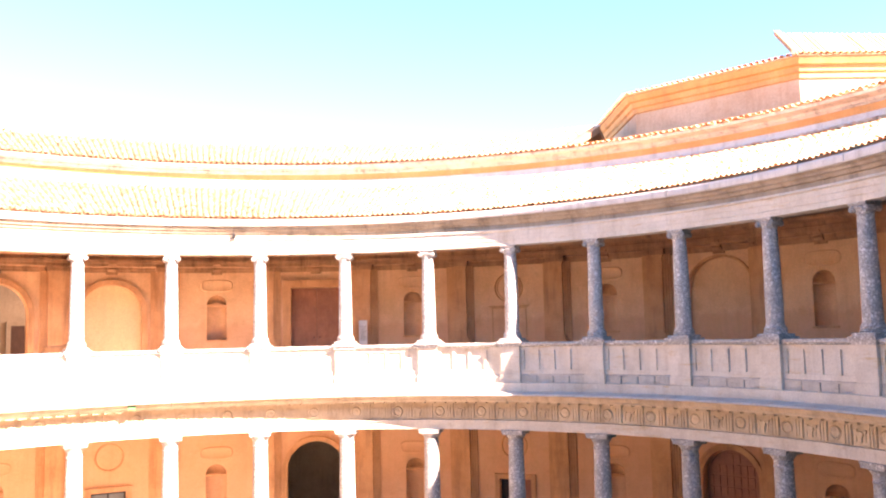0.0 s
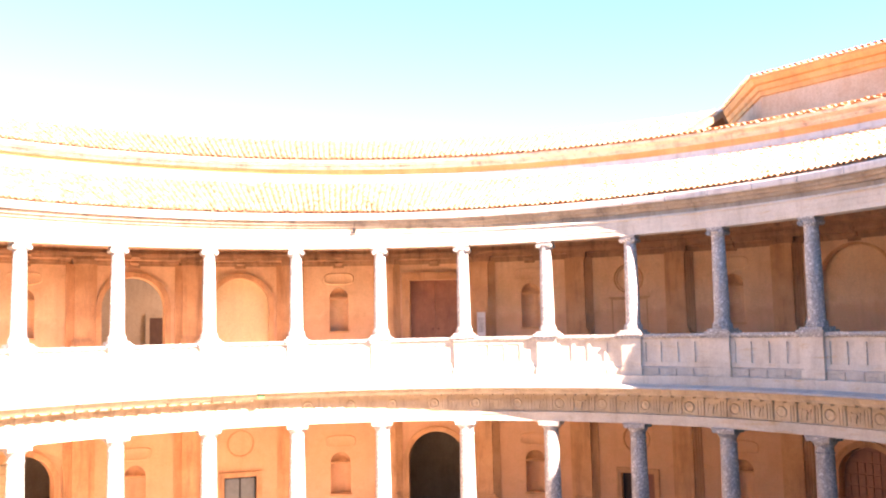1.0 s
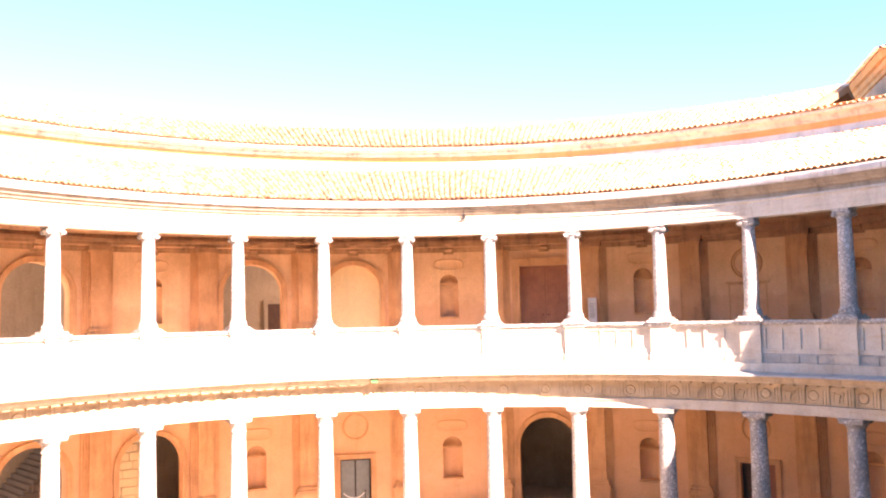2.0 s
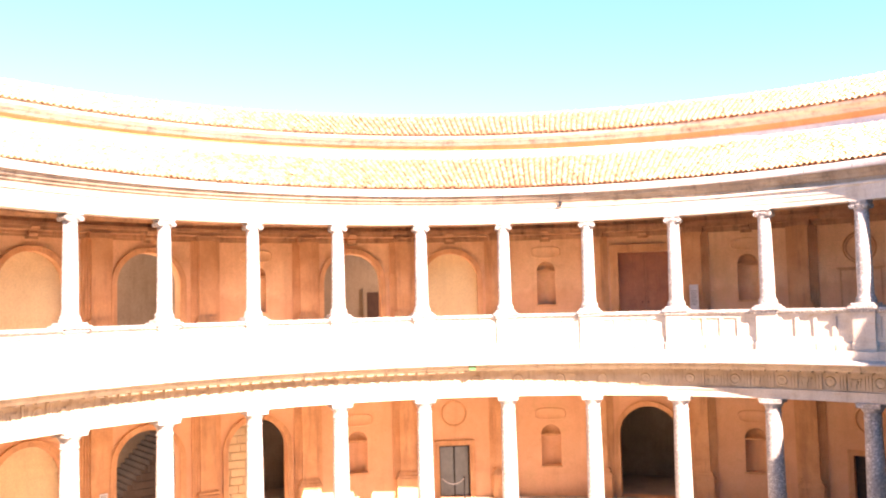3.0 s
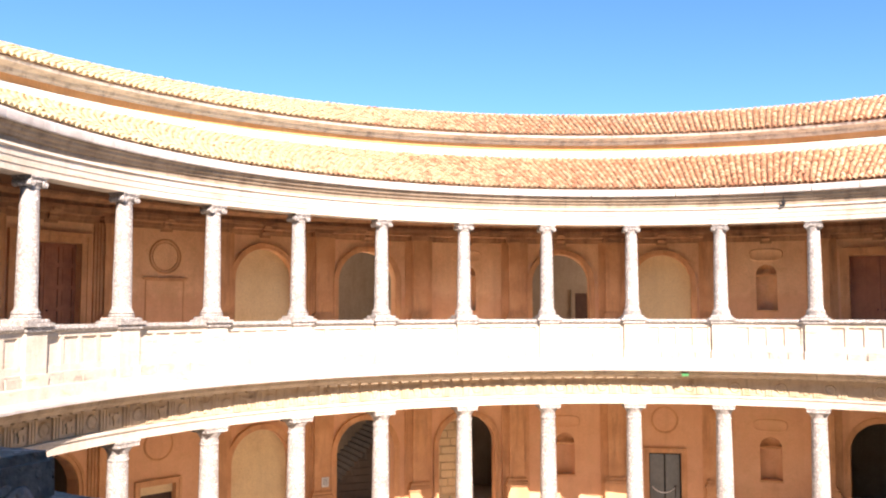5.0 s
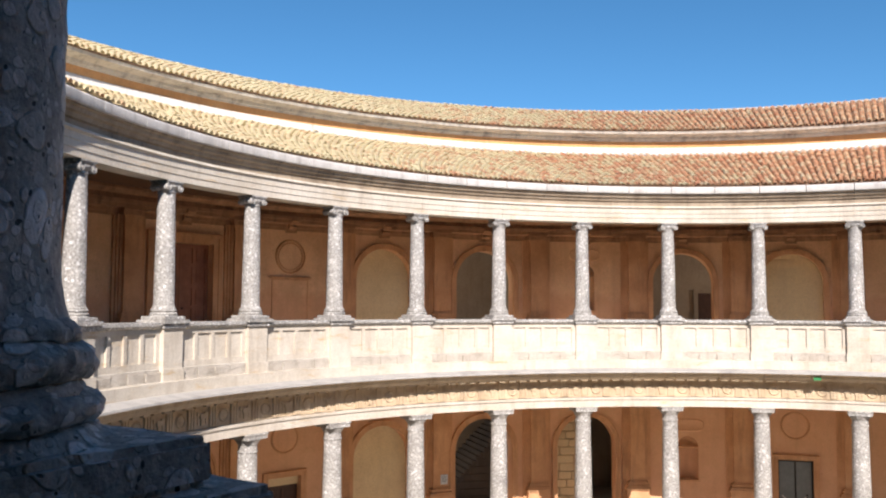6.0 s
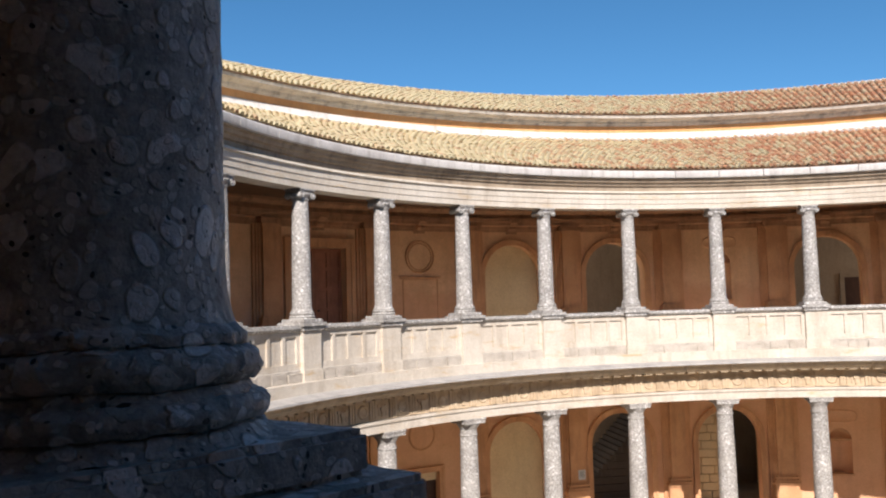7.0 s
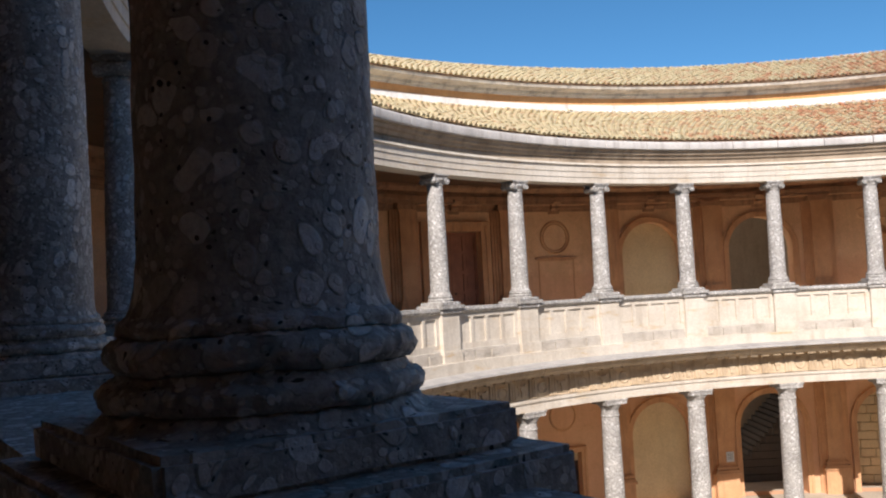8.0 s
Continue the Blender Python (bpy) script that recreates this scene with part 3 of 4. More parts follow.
# ---- entablatures, parapet, roofs ----
low_order = holder("entablature_lower", "pale limestone entablature over the lower columns with carved frieze", "entablature", "", "structure")
up_order = holder("entablature_upper", "pale limestone entablature over the upper columns", "entablature", "", "structure")
arch_low = swept("architrave_block", [(15.2, -1.9), (15.8, -1.9), (15.8, -1.0), (15.28, -1.0), (15.28, -1.58), (15.16, -1.58), (15.16, -1.66), (15.2, -1.66)], M_STONE, 1.0, 8, 0.002)
corn_low = swept("cornice_block", [(15.8, -1.0), (15.8, -0.62), (15.2, -0.62), (14.62, -0.7), (14.7, -0.75), (14.73, -0.86), (14.78, -0.9), (14.8, -0.94), (15.14, -0.95), (15.16, -1.0)], M_FRIEZE, 0.5, 4, 0.006)
lead = swept("ledge_slab", [(15.24, -0.615), (15.24, -0.56), (14.51, -0.66), (14.5, -0.71), (14.62, -0.697)], M_LEAD, 0.5, 4, 0.004)
arch_up = swept("architrave_block", [(15.23, 4.35), (15.76, 4.35), (15.76, 5.2), (15.27, 5.2), (15.27, 4.92), (15.15, 4.92), (15.13, 4.86), (15.19, 4.82), (15.19, 4.67), (15.21, 4.665), (15.21, 4.51), (15.23, 4.505)], M_STONE, 1.0, 8, 0.002)
corn_up = swept("cornice_block", [(15.76, 5.2), (15.76, 5.3), (15.0, 5.325), (15.0, 5.295), (15.06, 5.275), (15.08, 5.2), (15.15, 5.17), (15.18, 5.09), (15.23, 5.07), (15.3, 5.07)], M_GRIME_SHADE, 0.5, 4, 0.004)
gutter = swept("gutter_block", [(15.7, 5.3), (15.7, 5.58), (14.95, 5.56), (14.92, 5.53), (14.92, 5.37), (14.94, 5.335), (14.98, 5.33), (15.1, 5.335)], M_LIME, 0.5, 4, 0.011)
frieze_up = swept("frieze_block", [(15.24, 4.925), (15.265, 4.925), (15.265, 5.066), (15.24, 5.066)], M_GRIME_SHADE, 1.0, 8, 0.002)
frieze_band = swept("frieze_block", [(15.25, -1.565), (15.3, -1.565), (15.3, -1.0), (15.25, -1.0)], M_FRIEZE, 1.0, 8, 0.002)


def triglyph_mesh():
    s = Soup()
    for u in (-0.095, 0.0, 0.095):
        s.box(u - 0.033, u + 0.033, -0.045, 0.01, -1.55, -1.07, lambda x, d, z: bend(x, d, z, 15.25))
    s.box(-0.14, 0.14, -0.02, 0.01, -1.55, -1.07, lambda x, d, z: bend(x, d, z, 15.25))
    s.box(-0.15, 0.15, -0.055, 0.01, -1.07, -1.01, lambda x, d, z: bend(x, d, z, 15.25))
    return s.mesh("triglyph", M_FRIEZE)


def metope_mesh(sort):
    """A carved dish, or a horned boss, in the middle of a metope."""
    s = Soup()
    way = lambda x, d, z: bend(x, d, z, 15.25)
    if sort == 0:
        n = 16
        rr, dd = (0.19, 0.15, 0.12, 0.05, 0.0), (0.0, -0.04, -0.012, -0.015, -0.045)
        for i in range(n):
            a, b = 2 * math.pi * i / n, 2 * math.pi * (i + 1) / n
            for j in range(4):
                s.quad(*(way(r * math.cos(t), d, -1.3 + r * math.sin(t)) for r, d, t in ((rr[j], dd[j], a), (rr[j], dd[j], b), (rr[j + 1], dd[j + 1], b), (rr[j + 1], dd[j + 1], a))))
    else:
        for x0, x1, z0, z1, d in ((-0.05, 0.05, -1.48, -1.3, 0.04), (-0.09, 0.09, -1.32, -1.2, 0.05), (-0.19, -0.08, -1.24, -1.16, 0.035), (0.08, 0.19, -1.24, -1.16, 0.035), (-0.16, -0.12, -1.46, -1.24, 0.02), (0.12, 0.16, -1.46, -1.24, 0.02)):
            s.box(x0, x1, -d, 0.005, z0, z1, way)
    return s.mesh("metope_relief", M_FRIEZE, 40)


s = Soup()
s.box(-0.12, 0.12, -0.08, 0.16, -0.99, -0.93, lambda x, d, z: bend(x, d, z, 14.92))
mutule = s.mesh("mutule", M_FRIEZE)
tri, mets = triglyph_mesh(), (metope_mesh(0), metope_mesh(1))
for i in range(32):
    m = turn(i - 17.5)
    part("architrave_block", arch_low, low_order, m)
    part("frieze_block", frieze_band, low_order, m)
    part("architrave_block", arch_up, up_order, m)
    part("frieze_block", frieze_up, up_order, m)
    for j in (-0.25, 0.25):
        mm = turn(i - 17.5 + j)
        part("cornice_block", corn_low, low_order, mm)
        part("ledge_slab", lead, low_order, mm, "worn grey ledge slab")
        part("cornice_block", corn_up, up_order, mm)
        part("gutter_block", gutter, up_order, mm)
    for j in range(8):
        part("mutule", mutule, low_order, turn(i - 17.9375 + j / 8))
    for j in range(4):
        part("triglyph", tri, low_order, turn(i - 18 + j / 4))
        part("metope_relief", mets[j % 2], low_order, turn(i - 17.875 + j / 4))


def worn_block(name, boxes, material, amount=0.007, cuts=7):
    """Square slabs with rounded, chipped edges."""
    q = Soup()
    for b in boxes:
        q.box(*b)
    me = q.mesh(name, material)
    bm = bmesh.new()
    bm.from_mesh(me)
    bmesh.ops.bevel(bm, geom=bm.edges[:], offset=0.014, segments=2, affect="EDGES")
    bmesh.ops.subdivide_edges(bm, edges=[e for e in bm.edges if e.calc_length() > 0.06], cuts=cuts, use_grid_fill=True)
    for v in bm.verts:
        v.co += noise.noise_vector(v.co * 6) * amount + noise.noise_vector(v.co * 19) * amount * 0.6
    bm.to_mesh(me)
    bm.free()
    me.shade_smooth()
    me.set_sharp_from_angle(angle=radians(50))
    return me


def parapet_bay():
    """One length of parapet between two pedestals, with four sunk panels."""
    body = Soup()
    way = lambda x, d, z: bend(x, d, z, 15.3)
    h = 15.3 * BAY / 2
    body.sweep([(15.3, -0.05), (15.7, -0.05), (15.7, 0.88), (15.35, 0.88), (15.35, 0.78), (15.35, 0.12), (15.3, 0.12)], -BAY / 2, BAY / 2, 8, False)
    n = 4
    x0, x1 = -h + 0.36, h - 0.36
    step = (x1 - x0) / n
    for i in range(n + 1):
        c = x0 + step * i
        wide = 0.055 if 0 < i < n else 0.1
        body.box(c - wide, c + wide, -0.0, 0.07, 0.12, 0.88, way)
    body.sweep([(15.3, 0.76), (15.37, 0.76), (15.37, 0.88), (15.3, 0.88)], -BAY / 2, BAY / 2, 8, False)
    plinth = Soup()
    plinth.sweep([(15.27, -0.57), (15.7, -0.57), (15.7, -0.05), (15.3, -0.05), (15.3, -0.03), (15.27, -0.05)], -BAY / 2, BAY / 2, 8, False)
    rail = Soup()
    rail.sweep([(15.27, 0.88), (15.76, 0.88), (15.79, 0.92), (15.79, 1.03), (15.2, 1.03), (15.19, 0.95), (15.22, 0.915)], -BAY / 2, BAY / 2, 8, False)
    ped = Soup()
    ped.box(-0.33, 0.33, 15.19, 15.82, -0.04, 0.885)
    ped.box(-0.36, 0.36, 15.15, 15.84, -0.56, -0.04)
    return (body.mesh("panelled_dado", M_STONE), plinth.mesh("parapet_plinth", M_ROUGH), rail.mesh("coping", M_COLUMN), ped.mesh("pedestal", M_STONE), worn_block("pedestal_cap", [(-0.38, 0.38, 15.13, 15.86, 0.885, 0.995), (-0.44, 0.44, 15.07, 15.92, 0.99, 1.09)], M_COLUMN, 0.006))


parapet = holder("parapet", "pale limestone parapet with sunk panels and column pedestals", "parapet", "", "structure")
pm = parapet_bay()
stones = []
for j in range(3):
    s = Soup()
    s.box(-0.285 + 0.02 * j, 0.285, -0.03 - 0.008 * j, 0.02, -0.555, -0.075 - 0.015 * j, lambda x, d, z: bend(x, d, z, 15.27))
    stones.append(s.worn(0.012, 4 + j).mesh("plinth_stone", M_ROUGH))
for i in range(32):
    k = i - 17.5
    for me in pm[:3]:
        part(me.name, me, parapet, turn(k))
    for me in pm[3:]:
        part(me.name, me, parapet, turn(k + 0.5))
    for j in range(4):
        part("plinth_stone", stones[(i * 4 + j) % 3], parapet, turn(k - 0.291 + 0.194 * j))


# ---- columns ----
def torus_profile(r, z0, z1, n=6):
    h = (z1 - z0) / 2
    return [(r - h + h * math.cos(t), z0 + h + h * math.sin(t)) for t in [math.pi * (i / n - 0.5) for i in range(n + 1)]]


def volute(s, u, z, r, y0, y1):
    n = 14
    steps = [(1.0, 0.0), (0.82, 0.02), (0.7, -0.012), (0.45, -0.012), (0.38, 0.02), (0.0, 0.03)]
    for i in range(n):
        a, b = 2 * math.pi * i / n, 2 * math.pi * (i + 1) / n
        pt = lambda q, t, y: (u + r * q * math.cos(t), y, z + r * q * math.sin(t))
        s.quad(pt(1, a, y0), pt(1, b, y0), pt(0.78, b, (y0 + y1) / 2), pt(0.78, a, (y0 + y1) / 2))
        s.quad(pt(1, a, y1), pt(1, b, y1), pt(0.78, b, (y0 + y1) / 2), pt(0.78, a, (y0 + y1) / 2))
        for (q0, d0), (q1, d1) in zip(steps, steps[1:]):
            for y, sg in ((y0, -1), (y1, 1)):
                s.quad(pt(q0, a, y + sg * d0), pt(q0, b, y + sg * d0), pt(q1, b, y + sg * d1), pt(q1, a, y + sg * d1))


def upper_column():
    ob = holder("column", "grey conglomerate stone column with a scrolled capital on the parapet", "column", "upper gallery columns", "thing")
    me = worn_block("plinth", [(-0.355, 0.355, -0.355, 0.355, 1.088, 1.172)], M_COLUMN)
    part("plinth", me, ob)
    s = Soup()
    prof = [(0.335, 1.168), (0.318, 1.18), (0.306, 1.195)] + torus_profile(0.318, 1.2, 1.252, 5) + [(0.292, 1.255), (0.284, 1.262), (0.282, 1.268)] + torus_profile(0.304, 1.27, 1.336) + [(0.278, 1.34), (0.278, 1.358), (0.262, 1.372)]
    dense = [(p[0] + (q[0] - p[0]) * f, p[1] + (q[1] - p[1]) * f) for p, q in zip(prof, prof[1:]) for f in (0.0, 0.34, 0.67)] + prof[-1:]
    s.lathe(dense, 128)
    part("base", s.worn(0.006, 7).worn(0.006, 17).worn(0.004, 42).mesh("base", M_COLUMN, 60), ob)
    s = Soup()
    z0, z1 = 1.365, 4.06
    prof = [(0.239 - 0.04 * t ** 1.7, z0 + (z1 - z0) * t) for t in [i / 64 for i in range(65)]]
    prof = [(0.262, z0)] + [(0.25, z0 + 0.03), (0.2435, z0 + 0.07)] + prof[3:] + [(0.215, 4.07), (0.222, 4.085), (0.215, 4.1)]
    s.lathe(prof, 72)
    part("shaft", s.worn(0.004, 7).worn(0.0025, 24).mesh("shaft", M_COLUMN, 50), ob)
    s = Soup()
    s.lathe([(0.2, 4.1), (0.21, 4.14), (0.25, 4.18), (0.27, 4.22), (0.26, 4.25)], 32)
    s.box(-0.225, 0.225, -0.22, 0.22, 4.225, 4.285)
    for u in (-0.21, 0.21):
        volute(s, u, 4.19, 0.09, -0.235, 0.235)
    cap = part("capital", s.mesh("capital", M_COLUMN, 30), ob, None, "scrolled stone capital")
    s = Soup()
    s.box(-0.255, 0.255, -0.255, 0.255, 4.285, 4.315)
    s.box(-0.275, 0.275, -0.275, 0.275, 4.315, 4.349)
    part("abacus", s.mesh("abacus", M_COLUMN), cap)
    return ob


def lower_column():
    ob = holder("column", "pale conglomerate stone column with a plain round capital", "column", "lower gallery columns", "thing")
    s = Soup()
    s.box(-0.40, 0.40, -0.40, 0.40, LOW, LOW + 0.16)
    part("plinth", s.mesh("plinth", M_COLUMN), ob)
    s = Soup()
    s.lathe([(0.36, LOW + 0.16)] + torus_profile(0.38, LOW + 0.16, LOW + 0.28) + [(0.32, LOW + 0.3), (0.32, LOW + 0.34)], 32)
    part("base", s.mesh("base", M_COLUMN, 40), ob)
    s = Soup()
    z0, z1 = LOW + 0.33, -2.42
    s.lathe([(0.325, z0), (0.30, z0 + 0.1)] + [(0.297 - 0.048 * (i / 12) ** 1.7, z0 + 0.1 + (z1 - z0 - 0.1) * i / 12) for i in range(1, 13)] + [(0.27, -2.4), (0.27, -2.37), (0.25, -2.36)], 36)
    part("shaft", s.mesh("shaft", M_COLUMN, 40), ob)
    s = Soup()
    s.lathe([(0.25, -2.36), (0.25, -2.2), (0.275, -2.19), (0.28, -2.16), (0.33, -2.1), (0.345, -2.05)], 32)
    cap = part("capital", s.mesh("capital", M_COLUMN, 40), ob, None, "plain round stone capital")
    s = Soup()
    s.box(-0.36, 0.36, -0.36, 0.36, -2.05, -1.95)
    s.box(-0.38, 0.38, -0.38, 0.38, -1.95, -1.901)
    part("abacus", s.mesh("abacus", M_COLUMN), cap)
    return ob


for maker in (upper_column, lower_column):
    first = maker()
    for i in range(32):
        m = turn(i - 17) @ Matrix.Translation((0, RING, 0))
        if i == 0:
            first.matrix_basis = m
        else:
            copy_thing(first, m)

# ---- roofs ----
ROOFS = (("roof_gallery", 15.04, 5.62, 20.85, 7.76, 16, -14, 10), ("roof_upper", 20.22, 8.62, 24.9, 10.45, 18, -14, 3.2), ("roof_strip", 20.22, 8.62, 21.5, 8.88, 18, 3.2, 10))


def tile_shape(length, r0, r1, seg=4):
    """Half pipe with thickness at its lower lip; runs along +y, rising nothing."""
    v, f = [], []
    for y, r in ((0.0, r0), (length, r1)):
        v += [(-r * math.cos(math.pi * i / seg), y, r * 0.8 * math.sin(math.pi * i / seg)) for i in range(seg + 1)]
    n = seg + 1
    f += [(i, i + 1, n + i + 1, n + i) for i in range(seg)]
    b = len(v)
    v += [(-(r0 - 0.018) * math.cos(math.pi * i / seg), 0.0, (r0 - 0.018) * 0.8 * math.sin(math.pi * i / seg)) for i in range(n)]
    f += [(i, i + 1, b + i + 1, b + i) for i in range(seg)]
    return np.array(v), f


def roof(name, ra, za, rb, zb, per_bay, ka, kb, label):
    run = math.hypot(rb - ra, zb - za)
    pitch = math.atan2(zb - za, rb - ra)
    root = ring(name, [(ra + 0.04, za - 0.03), (rb, zb - 0.01), (rb, zb - 0.3), (ra + 0.3, za - 0.12)], M_UNDER, *((-18.0, 14.0) if name == "roof_gallery" else (ka, kb)), label=label, category="roof")
    rng = np.random.default_rng(7)
    rows = int(run / 0.34)
    verts, faces, count = [], [], 0
    tv, tf = tile_shape(0.42, 0.098, 0.078)
    eave = bpy.data.meshes.new("roof_tile")
    eave.from_pydata([tuple(p) for p in tv], [], tf)
    eave.materials.append(M_TILE)
    eave.shade_smooth()
    for i in range(int(ka * per_bay), int(kb * per_bay)):
        k = i / per_bay
        for j in range(rows + 1):
            if j == rows and run - rows * 0.34 < 0.1:
                continue
            d = j * 0.34
            grow = (ra + d * math.cos(pitch)) / (ra + run * 0.4)
            yaw, lift, side = rng.normal(0, 0.028), rng.normal(0, 0.008), rng.normal(0, 0.01)
            m = turn(k) @ Matrix.Translation((side, ra - 0.05 + d * math.cos(pitch), za + 0.0 + d * math.sin(pitch) + 0.012 + lift)) @ Matrix.Rotation(pitch - 0.035, 4, "X") @ Matrix.Rotation(yaw, 4, "Z") @ Matrix.Diagonal((max(grow, 0.85), 1, 1, 1))
            if j == 0 and name == "roof_gallery" and -10 <= k < 7:
                part("roof_tile", eave, root, m)
                continue
            a = np.array(m)
            verts.append(tv @ a[:3, :3].T + a[:3, 3])
            faces += [tuple(q + count for q in p) for p in tf]
            count += len(tv)
    me = bpy.data.meshes.new("roof_tiles")
    me.from_pydata(np.concatenate(verts).tolist(), [], faces)
    me.materials.append(M_TILE)
    me.shade_smooth()
    tagged(part("roof_tiles", me, root), "", "", "", "stuff")
    return root


roof(*ROOFS[0], "weathered clay barrel tile roof over the gallery")
roof(*ROOFS[1], "weathered clay barrel tile roof behind the attic wall")
roof(*ROOFS[2], "narrow clay tile strip at the foot of the chapel")
ring("wall_attic", [(20.8, 8.0), (21.4, 8.0), (21.4, 8.5), (20.8, 8.5)], M_ATTIC, label="orange plastered attic wall above the gallery roof", category="wall")
attic = holder("trim_attic", "pale stone eaves moulding below the upper roof", "cornice", "", "structure")
attic_block = swept("cornice_block", [(20.82, 8.26), (20.755, 8.26), (20.74, 8.31), (20.67, 8.33), (20.65, 8.42), (20.54, 8.45), (20.3, 8.49), (20.27, 8.59), (20.9, 8.64)], M_EAVES, 1.0, 8, 0.004)
skirt = swept("roof_fillet", [(20.82, 7.66), (20.34, 7.58), (20.3, 7.65), (20.56, 7.73), (20.58, 7.78), (20.72, 7.81), (20.76, 8.0), (20.82, 8.02)], M_LIME, 1.0, 8, 0.002)
for i in range(32):
    part("cornice_block", attic_block, attic, turn(i - 17.5))
    part("roof_fillet", skirt, attic, turn(i - 17.5), "limewashed mortar fillet")
ring("roof_ridge", [(24.78, 10.4), (24.8, 10.47), (24.88, 10.515), (24.98, 10.47), (25.0, 10.36)], M_LEAD, -18.0, 3.2, label="pale mortared ridge course along the upper roof", category="ridge")
ring("roof_back", [(24.88, 10.4), (26.4, 9.6), (26.4, 9.4), (24.88, 10.1)], M_UNDER, -18.0, 3.2, label="rear slope of the upper roof", category="roof")


# ---- doors ----
def door_leaf(name, x0, x1, z0, z1, d, rows, cols, material):
    """A panelled leaf: stiles and rails proud of sunk panels with a raised field."""
    q = Soup()
    q.box(x0, x1, d, d + 0.05, z0, z1, bend)
    pw, ph = (x1 - x0) / cols, (z1 - z0) / rows
    for i in range(cols + 1):
        c = min(max(x0 + pw * i, x0 + 0.05), x1 - 0.05)
        q.box(c - 0.05, c + 0.05, d - 0.045, d, z0, z1, bend)
    for j in range(rows + 1):
        c = min(max(z0 + ph * j, z0 + 0.06), z1 - 0.06)
        q.box(x0, x1, d - 0.045, d, c - 0.06, c + 0.06, bend)
    for i in range(cols):
        for j in range(rows):
            cx, cz = x0 + pw * (i + 0.5), z0 + ph * (j + 0.5)
            q.box(cx - pw / 2 + 0.11, cx + pw / 2 - 0.11, d - 0.02, d, cz - ph / 2 + 0.12, cz + ph / 2 - 0.12, bend)
    return q.mesh(name, material)


def knob(x, d, z):
    q = Soup()
    for i in range(8):
        t = [2 * math.pi * (i + j) / 8 for j in (0, 1)]
        q.quad(*(bend(x + 0.03 * math.cos(a), dd, z + 0.03 * math.sin(a)) for a, dd in ((t[0], d), (t[1], d), (t[1], d - 0.06), (t[0], d - 0.06))))
        q.quad(bend(x, d - 0.07, z), *(bend(x + 0.03 * math.cos(a), d - 0.06, z + 0.03 * math.sin(a)) for a in t))
    return q.mesh("knob", M_IRON)


for n, k, mat in ((1, 0.5, M_DOOR), (2, -7.5, M_DOOR)):
    door = holder("door_%d" % n, "closed red-brown panelled double door in a stucco surround", "door", "", "structure", turn(k))
    for x0, x1, xk in ((-1.055, -0.006, -0.12), (0.006, 1.055, 0.12)):
        leaf = part("door_leaf", door_leaf("door_leaf", x0, x1, 0.02, 3.43, 0.3, 5, 2, mat), door)
        part("knob", knob(xk, 0.27, 1.35), leaf, None, "dark iron knob")

# arched timber gate of the lower gallery
gate = holder("door_3", "tall arched dark red timber door with square panels", "door", "", "structure", turn(4.5 + 0.37 / (WALL * BAY)))
for side in (-1, 1):
    q = Soup()
    for i in range(4):
        for j in range(9):
            x, z = side * (0.13 + 0.25 * i), LOW + 0.2 + 0.4 * j
            top = -3.95 + math.sqrt(max(1.0 - (abs(x) + 0.1) ** 2, 0)) - 0.03
            if z + 0.16 < top:
                q.box(x - 0.09, x + 0.09, 0.32, 0.36, z - 0.16, z + 0.16, bend)
    us = [0.006 + 0.99 * math.sin(math.pi / 2 * i / 10) for i in range(11)]
    for a, b in zip(us, us[1:]):
        ta, tb = (-3.95 + math.sqrt(max(1.0 - u * u, 0)) - 0.004 for u in (a, b))
        for d in (0.35, 0.39):
            q.quad(bend(side * a, d, LOW), bend(side * b, d, LOW), bend(side * b, d, tb), bend(side * a, d, ta))
    part("door_leaf", q.mesh("door_leaf", M_DOOR), gate)

# small doors of the lower gallery
for n, k, label in ((4, -6.5, "dark wooden door under a cream transom panel"), (5, -1.5, "grey glazed door standing in a plain stucco surround"), (6, 2.5, "dark red wooden door in a plain stucco surround")):
    door = holder("door_%d" % n, label, "door", "", "structure", turn(k))
    if n == 4:
        q = Soup()
        q.box(-0.646, 0.646, 0.2, 0.28, -4.8, -4.485, bend)
        part("transom", q.mesh("transom", M_CREAM), door, None, "cream plaster transom panel")
        part("door_leaf", door_leaf("door_leaf", -0.645, 0.645, LOW + 0.01, -4.805, 0.3, 3, 2, M_DARKDOOR), door)
    elif n == 6:
        part("door_leaf", door_leaf("door_leaf", -0.645, 0.0, LOW + 0.01, -4.49, 0.3, 4, 1, M_DARKDOOR), door)
        part("door_leaf", door_leaf("door_leaf", 0.006, 0.645, LOW + 0.01, -4.49, 0.3, 4, 1, M_DOOR), door)
    else:
        q = Soup()
        q.box(-0.645, 0.645, 0.34, 0.36, LOW + 0.01, -4.49, bend)
        part("pane", q.mesh("pane", M_GREYGLASS), door, None, "dull grey glass pane")
        q = Soup()
        for x in (-0.645, -0.03, 0.585):
            q.box(x, x + 0.06, 0.3, 0.38, LOW + 0.01, -4.49, bend)
        q.box(-0.585, 0.585, 0.3, 0.38, -4.59, -4.49, bend)
        part("door_frame", q.mesh("door_frame", M_IRON), door)

